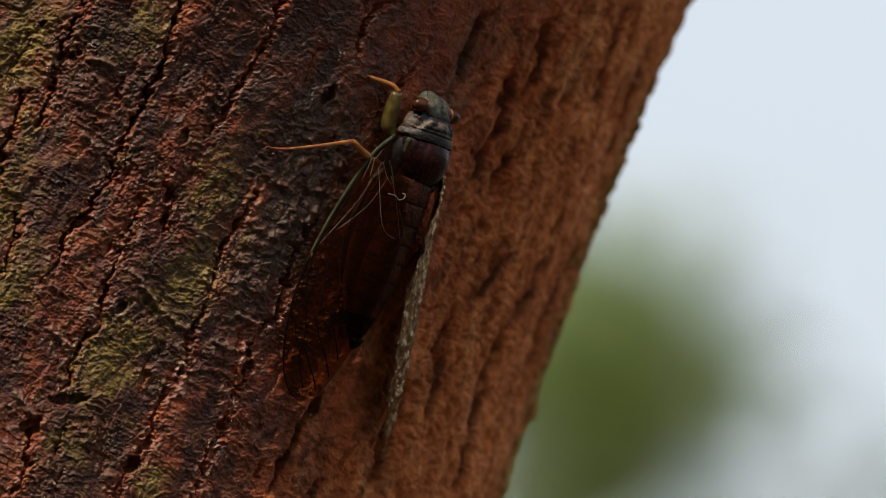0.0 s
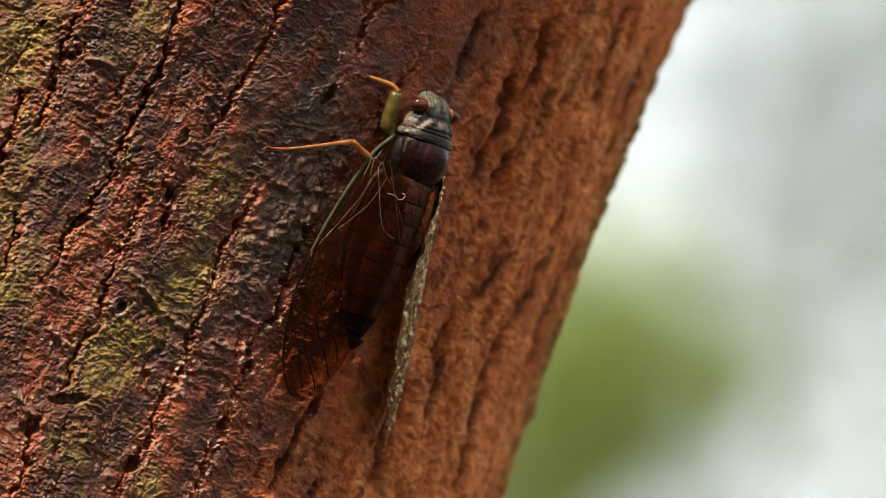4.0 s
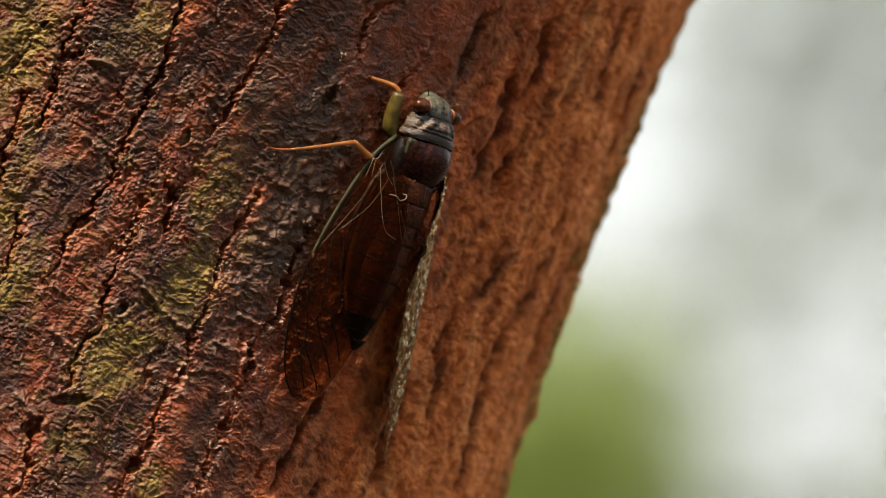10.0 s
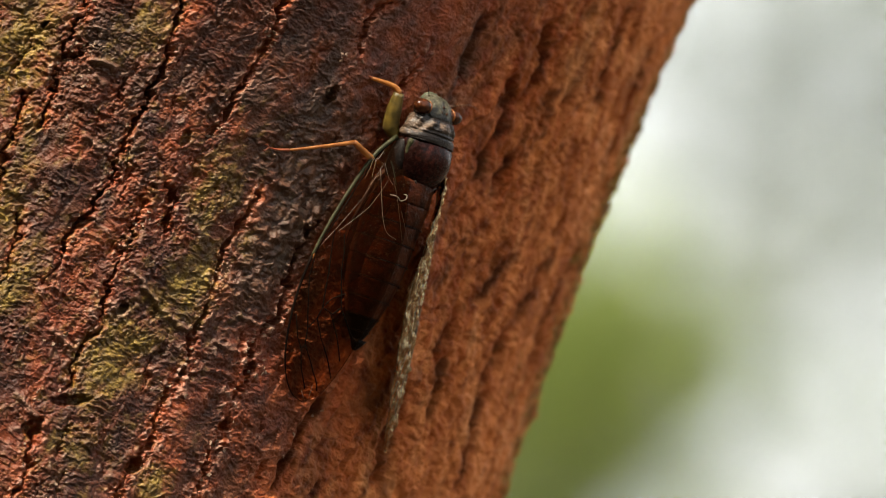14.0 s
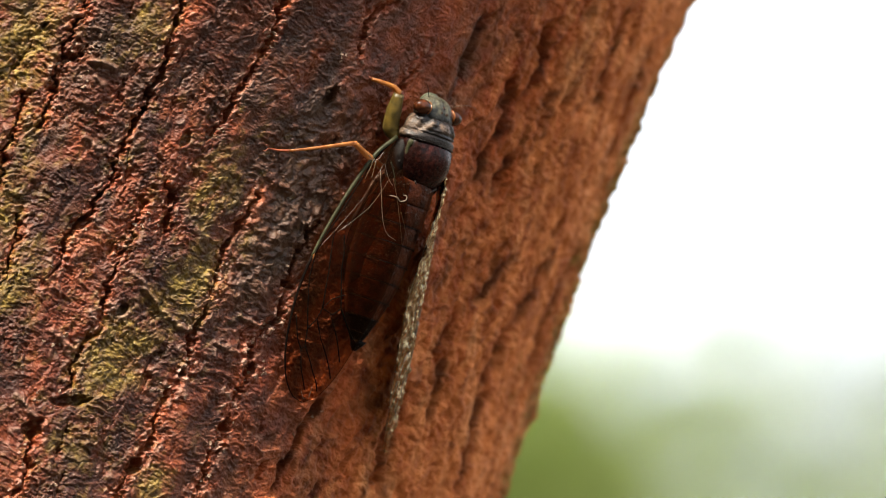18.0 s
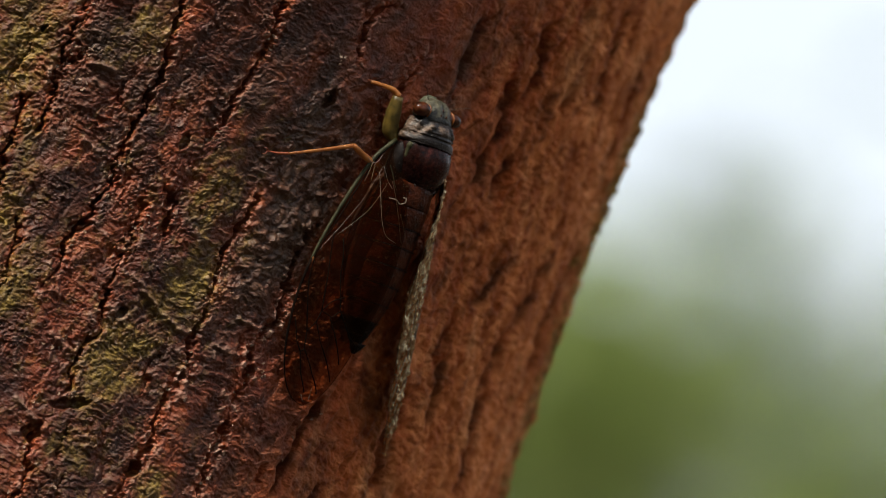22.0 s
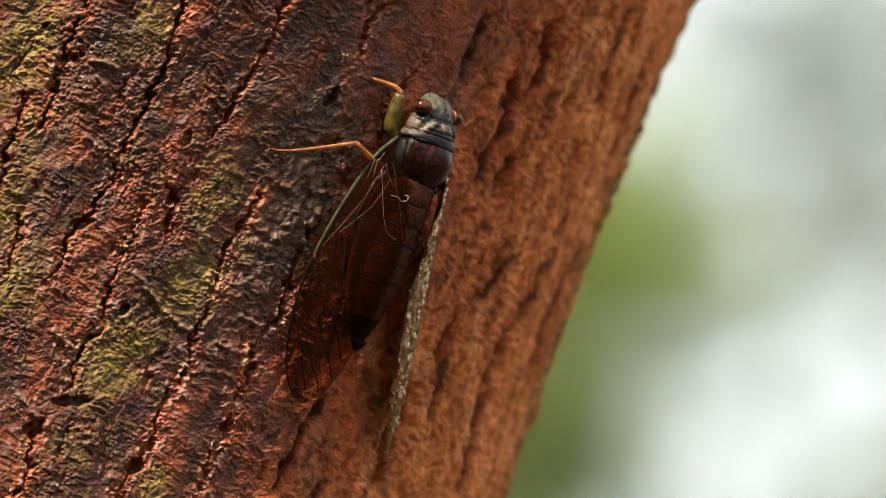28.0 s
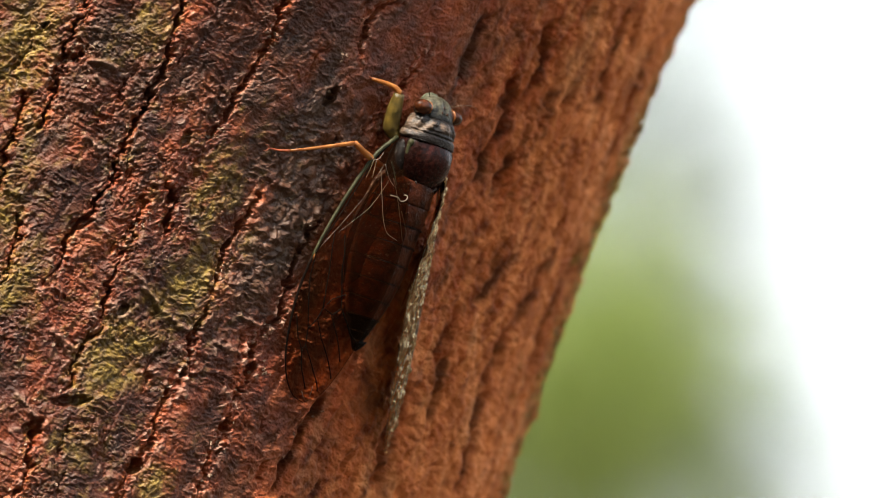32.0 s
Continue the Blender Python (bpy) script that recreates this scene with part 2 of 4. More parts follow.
SOIL = material("leaf_litter", [(0.02, 0.014, 0.008), (0.06, 0.038, 0.02), (0.03, 0.035, 0.012)], 0.12, 0.9, bump=0.01)


# ---- mesh tools ----
def mesh_object(name, verts, faces, mat, parent=None, label="", smooth=True):
    me = bpy.data.meshes.new(name)
    me.from_pydata([tuple(v) for v in verts], [], faces)
    if smooth:
        me.polygons.foreach_set("use_smooth", [True] * len(me.polygons))
    me.materials.append(mat)
    ob = new(name, me)
    if parent:
        ob.parent = parent
    return tagged(ob, label=label)


def lofted(rings, cap=True):
    """Skin over a row of rings with equal counts of points."""
    k, verts, faces = len(rings[0]), [], []
    for r in rings:
        verts += r
    for i in range(len(rings) - 1):
        for j in range(k):
            a, b = i * k + j, i * k + (j + 1) % k
            faces.append((a, b, b + k, a + k))
    if cap:
        faces.append(tuple(range(k - 1, -1, -1)))
        faces.append(tuple(range((len(rings) - 1) * k, len(rings) * k)))
    return verts, faces


def tube(points, radii, sides=7):
    """Round tube along points, one radius a point."""
    pts = [Vector(p) for p in points]
    rings = []
    for i, p in enumerate(pts):
        d = (pts[min(i + 1, len(pts) - 1)] - pts[max(i - 1, 0)]).normalized()
        u = d.orthogonal().normalized() if i == 0 else (u - d * u.dot(d)).normalized()
        w = d.cross(u)
        rings.append([p + (u * math.cos(a) + w * math.sin(a)) * radii[i] for a in (2 * math.pi * j / sides for j in range(sides))])
    return lofted(rings)


def joined(pieces):
    verts, faces = [], []
    for v, f in pieces:
        o = len(verts)
        verts += list(v)
        faces += [tuple(i + o for i in q) for q in f]
    return verts, faces


def smooth_path(points, steps=6):
    """Catmull-Rom through the points."""
    p = [Vector(q) for q in points]
    p = [p[0] * 2 - p[1]] + p + [p[-1] * 2 - p[-2]]
    out = []
    for i in range(1, len(p) - 2):
        for k in range(steps):
            t = k / steps
            out.append(0.5 * (2 * p[i] + (p[i + 1] - p[i - 1]) * t + (2 * p[i - 1] - 5 * p[i] + 4 * p[i + 1] - p[i + 2]) * t * t
                              + (3 * p[i] - p[i - 1] - 3 * p[i + 1] + p[i + 2]) * t ** 3))
    return out + [p[-2]]


TABLES = {}


def wave(x, y, seed):
    """Gradient noise on numpy arrays, about -0.7 to 0.7."""
    if seed not in TABLES:
        a = np.random.RandomState(seed).rand(256, 256) * 2 * np.pi
        TABLES[seed] = (np.cos(a), np.sin(a))
    gx, gy = TABLES[seed]
    xi, yi = np.floor(x).astype(int), np.floor(y).astype(int)
    fx, fy = x - xi, y - yi
    s = lambda t: t * t * t * (t * (t * 6 - 15) + 10)
    out = 0
    for i in (0, 1):
        for j in (0, 1):
            g = gx[(xi + i) % 256, (yi + j) % 256] * (fx - i) + gy[(xi + i) % 256, (yi + j) % 256] * (fy - j)
            out = out + g * (s(fx) if i else 1 - s(fx)) * (s(fy) if j else 1 - s(fy))
    return out


def ease(a, b, x):
    t = np.clip((x - a) / (b - a), 0, 1)
    return t * t * (3 - 2 * t)


# ---- the leaning trunk ----
R_DEEP, R_WIDE, AXIS_Y, LEAN, TILT = 0.085, 0.0914, 0.064, 0.385, 0.14


def axis_x(z):
    """Centre of the trunk at height z of the face frame: leaning and slightly bowed."""
    q = np.abs(z)
    return 0.01954 - R_WIDE + LEAN * z + 1.048 * np.minimum(q, 0.05) ** 2 + 0.1048 * np.maximum(q - 0.05, 0)


# cracks: width, depth, then points (round the trunk, up it), all in mm
CRACKS = []


def crack(width, depth, *points):
    CRACKS.append((points, width, depth))


crack(0.28, 1.5, (11.5, 32.3), (12.0, 30.0), (11.2, 28.5), (11.4, 26.5), (11.6, 23.0), (12.2, 21.3), (12.8, 17.8), (12.4, 15.9))
crack(0.25, 1.1, (13.5, 25.8), (13.6, 25.0), (12.4, 24.1), (11.8, 23.0))
crack(0.31, 1.8, (22.8, 32.3), (23.2, 30.8), (23.4, 27.6), (24.1, 25.3), (24.6, 22.3), (23.8, 21.0), (24.2, 18.8), (23.9, 15.9), (23.8, 13.7), (23.6, 11.2), (24.2, 9.0), (22.9, 6.2), (23.2, 5.0), (22.3, 3.4), (21.5, 2.4), (21.5, -0.1))
crack(0.2, 0.8, (21.5, -0.1), (21.6, -2.7), (20.7, -4.4))
crack(0.33, 1.3, (9.1, 20.0), (9.7, 17.3), (9.9, 13.9), (10.1, 10.9), (10.7, 8.4))
crack(0.25, 1.1, (14.2, 4.9), (15.5, 2.0), (15.4, -0.6), (15.7, -4.4))
crack(0.25, 1.1, (28.9, 6.9), (29.4, 5.2), (29.1, 2.9), (29.6, 1.5), (29.0, -0.4))
crack(0.3, 1.6, (29.0, -0.4), (29.3, -2.7), (28.6, -4.2), (29.4, -6.7), (29.7, -9.9), (29.1, -10.9), (27.8, -12.9), (27.9, -14.6), (28.7, -17.4))
crack(0.33, 1.4, (26.4, -22.7), (25.9, -24.9), (26.3, -26.9), (26.8, -29.1), (26.0, -31.3))
crack(0.33, 1.0, (31.1, 9.0), (32.9, 6.4), (32.9, 3.9), (33.2, 2.5))
crack(0.3, 1.5, (43.6, 7.2), (43.4, 4.5), (42.1, 0.3), (42.4, -3.3), (42.7, -6.7), (42.1, -9.2), (42.3, -12.4), (42.5, -16.0))
crack(0.28, 1.4, (42.5, -16.0), (41.4, -18.0), (41.3, -19.7), (41.1, -22.0), (41.3, -24.7), (40.3, -27.5), (39.0, -30.9))
crack(0.25, 1.3, (35.4, 32.4), (35.9, 30.2), (36.2, 27.4), (35.9, 25.6), (35.5, 21.4), (34.9, 19.8), (34.9, 16.7))
crack(0.45, 2.0, (53.4, 3.6), (52.7, -0.4), (52.7, -6.3), (53.3, -9.0))
crack(0.34, 1.8, (53.3, -9.0), (51.1, -10.4), (50.7, -13.0), (51.9, -15.3), (50.9, -18.2), (50.8, -20.5), (50.7, -24.5))
crack(0.3, 1.5, (50.7, -24.5), (50.1, -26.3), (49.6, -28.1), (49.8, -31.5))
crack(0.92, 1.9, (64.7, -20.1), (62.4, -22.9), (62.5, -24.6), (61.8, -27.2), (61.6, -30.4))
crack(0.33, 1.0, (50.8, 32.3), (48.9, 31.3), (48.2, 29.2), (48.9, 26.7), (49.5, 25.0))
crack(0.33, 1.0, (59.3, 25.8), (59.0, 24.6), (58.1, 22.3), (58.0, 21.2))
crack(1.11, 1.7, (92.8, -1.3), (90.2, -4.3), (88.4, -6.1))
crack(1.02, 1.6, (84.2, -8.8), (84.1, -10.8), (83.3, -13.2))
crack(1.22, 1.6, (105.2, -1.2), (103.1, -6.4), (100.0, -11.0), (99.7, -15.1), (98.7, -16.9))
crack(1.41, 1.6, (119.3, -1.0), (116.0, -4.3), (114.5, -7.5), (115.4, -14.9))
crack(1.22, 1.6, (80.0, 28.5), (81.7, 24.1), (81.4, 21.5))
crack(1.11, 1.6, (77.2, 21.8), (78.9, 18.8), (79.3, 15.9), (77.5, 12.2), (78.3, 9.7))
crack(1.02, 1.3, (66.4, 29.8), (66.5, 26.9), (66.9, 23.2))
crack(1.22, 1.5, (96.8, 31.0), (98.6, 25.0), (99.6, 20.6))
crack(1.41, 1.5, (111.8, 26.0), (113.5, 16.2), (114.8, 10.9))
crack(1.02, 1.3, (83.4, 11.4), (83.5, 8.5))
crack(1.02, 1.2, (79.7, -18.9), (79.0, -24.1), (79.7, -30.0))
crack(1.22, 1.5, (98.9, -20.6), (100.5, -25.8), (100.4, -30.3))
crack(1.02, 1.3, (85.7, -14.5), (86.5, -19.0), (86.6, -21.2))
NAMED_CRACKS = len(CRACKS)
crack_rng = random.Random(8)
for _ in range(46):
    cu, cv, n = crack_rng.uniform(2, 70), crack_rng.uniform(-34, 34), crack_rng.randint(2, 4)
    crack(crack_rng.uniform(0.15, 0.3), crack_rng.uniform(0.3, 0.7), *[(cu + crack_rng.uniform(-0.8, 0.8), cv - 1.7 * k) for k in range(n)])

# hollows where a plate has lifted or broken off: round, up, half width, half height, depth in mm
HOLLOWS = ((25.7, -22.7, 1.3, 1.3, 2.0), (47.7, 19.9, 0.8, 1.3, 1.5), (40.0, -27.7, 1.2, 1.1, 1.8), (7.8, 29.0, 0.5, 0.5, 1.3), (29.3, -19.3, 2.6, 0.7, 1.4), (51.5, -15.4, 1.0, 1.0, 1.3),
           (33.0, 3.6, 0.7, 1.1, 1.3), (32.4, 6.9, 0.7, 1.2, 1.2), (22.5, 3.6, 1.5, 0.8, 1.4), (31.1, 14.5, 0.7, 1.2, 1.0), (34.0, 15.2, 0.6, 1.0, 1.0), (12.0, 24.6, 1.2, 0.8, 1.2))
# raised folds: points round and up the trunk in mm
FOLDS = (((31.2, -2.7), (35.5, -6.7), (39.9, -9.7), (40.9, -10.2)),
         ((23.8, -10.1), (27.4, -12.9)),
         ((16.5, 22.3), (18.2, 21.3)),
         ((15.2, 24.5), (18.4, 23.6)),
         ((45.4, -11.9), (48.9, -13.2)),
         ((18.3, 14.8), (21.5, 13.0)),
         ((47.2, -8.4), (50.4, -9.6)),
         ((42.4, -14.3), (43.4, -18.6)),
         ((22.3, -18.5), (26.7, -22.3)))


# patches of lichen: round, up, half width, half height, strength
LICHEN = ((6, 26, 6, 10, 0.85), (12, 6, 4.5, 9, 0.75), (17, -4, 4.5, 6, 0.8), (32.5, -14, 5.5, 7, 1.0), (39, -5, 5.5, 7, 0.85), (37.5, 8, 4.5, 8, 0.72), (20.6, 28.5, 4, 5, 0.75), (43, -30, 3.5, 4, 0.8),
          (31, -25, 6, 5, 0.6), (44, 0, 3, 5, 0.4), (11, 16, 3, 6, 0.6), (127, -5, 9, 60, 0.85), (75, -13, 2, 3, 0.35), (112, -20, 5, 14, 0.35))


def bark_relief(U, V):
    """Height of the bark in mm and its masks, at U mm round and V mm up."""
    wu = U + 1.2 * wave(U / 5, V / 6, 1) + 0.35 * wave(U / 1.3, V / 1.3, 2)
    wv = V + 1.2 * wave(U / 6, V / 5, 3) + 0.35 * wave(U / 1.2 + 9, V / 1.2, 35)
    far = ease(50, 88, U + 0.3 * np.maximum(0, -V - 8))
    h = 0.8 * wave(U / 11, V / 26, 4) + 0.5 * wave(wu / 5, wv / 8, 5)
    # the near face is bent hollow to shade its top and brighten its bottom
    h += 0.0013 * np.clip(V, -45, 45) ** 2 * (1 - ease(45, 80, U))
    # wrinkles that run down to the right across the plates
    a, b = 0.85 * wu - 0.53 * wv, 0.53 * wu + 0.85 * wv
    grain = wave(U / 0.34, V / 0.3, 19)
    wrinkle = 0.3 * wave(a / 3.6, b / 1.3, 6) + 0.2 * wave(a / 1.8, b / 0.6, 7) + 0.24 * wave(a / 0.95, b / 0.33, 8) + 0.19 * grain + 0.09 * wave(a / 0.5, b / 0.24, 47)
    fold = np.exp(-(wave(a / 4.2 + 3, b / 1.5, 9) / 0.05) ** 2) * np.clip(0.3 + 1.6 * wave(U / 5, V / 5, 10), 0, 1)
    rough = np.clip(0.75 + 0.9 * wave(U / 6, V / 7, 15), 0.35, 1.3)
    rough = rough * (1 - 0.5 * ease(36, 50, U) * ease(-5, 8, V))
    near_part = rough * (1.15 * wrinkle + 0.22 * (0.3 - np.abs(wave(a / 2.6 + 5, b / 0.8, 38))) + 0.16 * (0.3 - np.abs(wave(a / 1.0, b / 0.5 + 3, 39)))) + 0.3 * fold
    steps = 2.0 * wave(wu / 6, wv / 4.5, 16) + 0.6 * wave(a / 2.4, b / 1.2, 17)
    # knobbly old bark round the insect's head and forelegs
    knob = np.exp(-((U - 49) / 8) ** 2 - ((V - 7) / 15) ** 2)
    near_part += knob * (0.8 * wave(a / 2.3 + 4, b / 1.3, 53) + 0.5 * wave(a / 1.1, b / 0.75 + 6, 54) + 0.3 * (0.25 - np.abs(wave(a / 1.7, b / 1.1, 55))))
    near_part += 0.22 * ease(0.0, 0.2, steps - np.floor(steps)) * np.clip(0.4 + 1.4 * wave(U / 4, V / 4, 18), 0, 1)
    # crests and crack lips paler: their highlights are painted into the colour
    lit_crest = np.clip(2.2 * rough * wrinkle + 0.55 * fold - 0.36 + 0.7 * wave(U / 3, V / 3, 23), 0, 0.6) * (1 - 0.8 * far)
    lit_crest = lit_crest * (1 - 0.6 * ease(28, 44, U) * ease(-2, 10, V)) * (1 - 0.4 * (1 - ease(20, 32, U)) * ease(4, 16, V))
    # long soft fibres towards the far side
    fib = wu + 0.06 * wv
    far_part = 0.3 * wave(fib / 3.4, V / 8, 11) + 0.5 * wave(a / 3.2, b / 1.7, 12) + 0.34 * wave(a / 1.6, b / 0.8, 13) + 0.26 * wave(a / 0.9, b / 0.5, 50) + 0.16 * wave(U / 0.6, V / 0.8, 14)
    dashes = np.maximum(wave((wu - 0.35 * wv) / 1.7, (wv + 0.3 * wu) / 4.4, 24) - 0.17, 0)
    far_part -= 3.0 * dashes
    h += ease(116, 128, U) * (0.7 * wave(U / 7, V / 2.6, 43) + 0.5 * wave(U / 4, V / 1.1, 44))
    h = h + near_part * (1 - 0.8 * far) + far_part * (0.2 + 0.8 * far)
    raw = 0.13 + 0.12 * ease(38, 56, U) + 0.3 * np.exp(-((U - 66) / 14) ** 2) + 0.8 * wave(U / 7, V / 16, 20) + 0.35 * far + (0.35 + 0.25 * far) * wave(wu / 1.5, wv / 3, 21) + (0.5 + 0.4 * far) * wave(wu / 3.2, wv / 3.6, 25) + 0.5 * far * wave(fib / 1.3, V / 7, 29) + 0.55 * far * wave(a / 1.3, b / 0.7, 51)
    # lighter bark towards the far side, sky light there put into the colour
    lit_tan = np.clip(0.9 * ease(52, 118, U + 0.35 * np.maximum(0, -V - 5)) + (0.6 * wave(wu / 2.2, wv / 5, 28) + 0.5 * wave(a / 1.7, b / 0.9, 52)) * far, 0, 1)
    for points, width, depth in CRACKS:
        lo, hi = np.array(points).min(0) - 4, np.array(points).max(0) + 4
        m = (U > lo[0]) & (U < hi[0]) & (V > lo[1]) & (V < hi[1])
        if not m.any():
            continue
        broad = width >= 0.6
        x = U[m] + 1.0 * wave(U[m] / 1.7, V[m] / (5 if broad else 1.5), 30) + (0.1 if broad else 0.5) * wave(U[m] / 0.6, V[m] / 0.5, 31)
        y = V[m] + (0 if broad else 0.6) * wave(U[m] / 0.9, V[m] / 0.9, 34)
        d = np.full(x.shape, 99.0)
        for (ax, ay), (bx, by) in zip(points[:-1], points[1:]):
            ll = (bx - ax) ** 2 + (by - ay) ** 2
            t = np.clip(((x - ax) * (bx - ax) + (y - ay) * (by - ay)) / ll, 0, 1)
            d = np.minimum(d, np.hypot(x - ax - t * (bx - ax), y - ay - t * (by - ay)))
        w = width * np.clip(0.6 + 1.3 * wave(x / 2.6, y / 2.6, 32), 0.4 if broad else 0.12, 1.25)
        lip = np.exp(-((d - 0.85) / 0.5) ** 2) * np.maximum(wave(U[m] / 0.8, y / 0.7, 33) + 0.05, 0) * (0 if broad else min(1, depth))
        h[m] += 0.8 * lip - depth * np.exp(-(d / w) ** 2) - 0.3 * np.exp(-(d / 1.5) ** 2)
        lit_crest[m] = np.minimum(lit_crest[m] + 1.1 * lip, 0.85)
        crumb = np.exp(-((d - 0.6) / 0.7) ** 2) * (0 if broad else min(1, depth))
        h[m] += crumb * (0.22 * wave(U[m] / 0.55, V[m] / 0.5, 45) + 0.25 * wave(U[m] / 0.3, V[m] / 0.3, 46))
        # shade inside the broad cracks is painted in as darker brown
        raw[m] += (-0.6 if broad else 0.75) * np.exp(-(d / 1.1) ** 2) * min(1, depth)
        lit_tan[m] *= 1 - 0.85 * np.exp(-(d / (1.4 * width)) ** 2)
    for points in FOLDS:
        x, y = U + 0.5 * wave(U / 1.4, V / 1.4, 48), V + 0.5 * wave(U / 1.4, V / 1.4, 49)
        for (ax, ay), (bx, by) in zip(points[:-1], points[1:]):
            t = np.clip(((x - ax) * (bx - ax) + (y - ay) * (by - ay)) / ((bx - ax) ** 2 + (by - ay) ** 2), 0, 1)
            rise = np.exp(-(np.hypot(x - ax - t * (bx - ax), y - ay - t * (by - ay)) / 0.32) ** 2)
            h += 0.55 * rise
            lit_crest = np.maximum(lit_crest, 0.35 * rise)
    for cu, cv, ru, rv, deep in HOLLOWS:
        x, y = U - cu + 0.5 * wave(U / 1.1, V / 1.1, 36), V - cv + 0.5 * wave(U / 1.1, V / 1.1, 37)
        h -= deep * (1 - ease(0.6, 1.15, np.hypot(x / ru, y / rv)))
    # a bore hole
    h -= 2.2 * (1 - ease(0.5, 0.85, np.hypot(U - 31.8, V + 7.6)))
    blot = 0.5 * wave(U / 2.2, V / 2.6, 40) + 0.35 * wave(U / 0.8, V / 0.8, 41)
    lichen = 0.25 * ease(-12, 8, 20 - V) * (1 - ease(40, 56, U))
    for cu, cv, su, sv, s in LICHEN:
        lichen = np.maximum(lichen, s * np.exp(-((U - cu) / su) ** 2 - ((V - cv) / sv) ** 2))
    lichen = np.clip((lichen + blot - 0.3) * 1.5, 0, 0.92)
    h += lichen * (0.12 * wave(U / 0.45, V / 0.42, 42) + 0.06) * (1 - far)
    grey = np.clip(0.9 * np.exp(-((U - 49.5) / 6.5) ** 2 - ((V - 3) / 14) ** 2) + 0.4 * np.exp(-((U - 46) / 9) ** 2 - ((V - 16) / 15) ** 2) + 0.65 * np.exp(-((U - 18) / 14) ** 2 - ((V - 25) / 13) ** 2) + 0.8 * wave(U / 6, V / 8, 22) + 0.35 * knob - 0.25 - 0.8 * far, 0, 0.6 + 0.25 * knob)
    lit_crest = lit_crest * (1 - 0.5 * grey)
    return h, np.clip(raw, 0, 1), lichen, grey, lit_crest, np.clip(0.25 - 0.2 * knob + 0.65 * far, 0, 1), lit_tan


def make_trunk(parent):
    around = np.concatenate([np.arange(-8, 78, 0.12), np.arange(78, 148, 0.25)])
    around = np.concatenate([around, np.linspace(148.5, 534.07 - 8.5, 120)])
    up = np.arange(-37, 37, 0.12)
    low, high = -np.geomspace(37.5, 1560, 90)[::-1], np.geomspace(37.5, 1300, 80)
    up = np.concatenate([low, up, high])
    V, U = np.meshgrid(up, around, indexing="ij")
    h, raw, lichen, grey, lit_crest, dull, lit_tan = bark_relief(U, V)
    a, z = U / 85, V / 1000
    grow = 1 + np.where(z < -0.4, (-(z + 0.4)) ** 2 * 0.45, 0) - np.where(z > 0.3, (z - 0.3) * 0.12, 0)
    grow[-1, :], h[-1, :] = 0.01, 0  # the cut top is closed
    x = axis_x(z) + (R_WIDE * grow + h / 1000) * np.sin(a)
    y = AXIS_Y + TILT * z - (R_DEEP * grow + h / 1000) * np.cos(a)
    rows, cols = U.shape
    co = np.stack([x, y, z], -1).reshape(-1, 3)
    i = np.arange(rows - 1)[:, None] * cols
    j = np.arange(cols)[None, :]
    k = (j + 1) % cols
    quads = np.stack([i + j, i + k, i + cols + k, i + cols + j], -1).reshape(-1, 4)
    me = bpy.data.meshes.new("trunk")
    me.vertices.add(len(co))
    me.vertices.foreach_set("co", co.ravel())
    me.loops.add(quads.size)
    me.loops.foreach_set("vertex_index", quads.ravel())
    me.polygons.add(len(quads))
    me.polygons.foreach_set("loop_start", np.arange(0, quads.size, 4))
    me.polygons.foreach_set("loop_total", np.full(len(quads), 4))
    me.update(calc_edges=True)
    me.polygons.foreach_set("use_smooth", np.ones(len(quads), bool))
    for name, values in (("raw", raw), ("lichen", lichen), ("grey", grey), ("lit_crest", lit_crest), ("dull", dull), ("lit_tan", lit_tan)):
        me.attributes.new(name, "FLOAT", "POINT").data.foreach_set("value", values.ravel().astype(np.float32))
    me.materials.append(BARK)
    ob = new("trunk", me)
    ob.parent = parent
    return ob


def on_trunk(u, v, lift=0.0):
    """A point of the face frame on the bark, u mm round and v mm up, and the way out of the bark."""
    a, z = u / 85, v / 1000
    slope = LEAN + 2.096 * max(-0.05, min(0.05, z))
    out = Vector((R_WIDE * math.cos(a), R_DEEP * math.sin(a), 0)).cross(Vector((slope, TILT, 1))).normalized()
    p = Vector((float(axis_x(z)) + R_WIDE * math.sin(a), AXIS_Y + TILT * z - R_DEEP * math.cos(a), z))
    return p + out * lift, out, Vector((slope, TILT, 1)).normalized()


tree = tagged(new("tree"), "leaning reddish-brown tree trunk with cracked, lichen-flecked bark", "tree")
tree.matrix_world = FACE
trunk = make_trunk(tree)

# ---- ground ----
g = 2500
ground = mesh_object("ground", [(-g, -g, 0), (g, -g, 0), (g, g, 0), (-g, g, 0)], [(0, 1, 2, 3)], SOIL)
tagged(ground, "brown leaf litter ground under the trees", "ground", kind="structure")


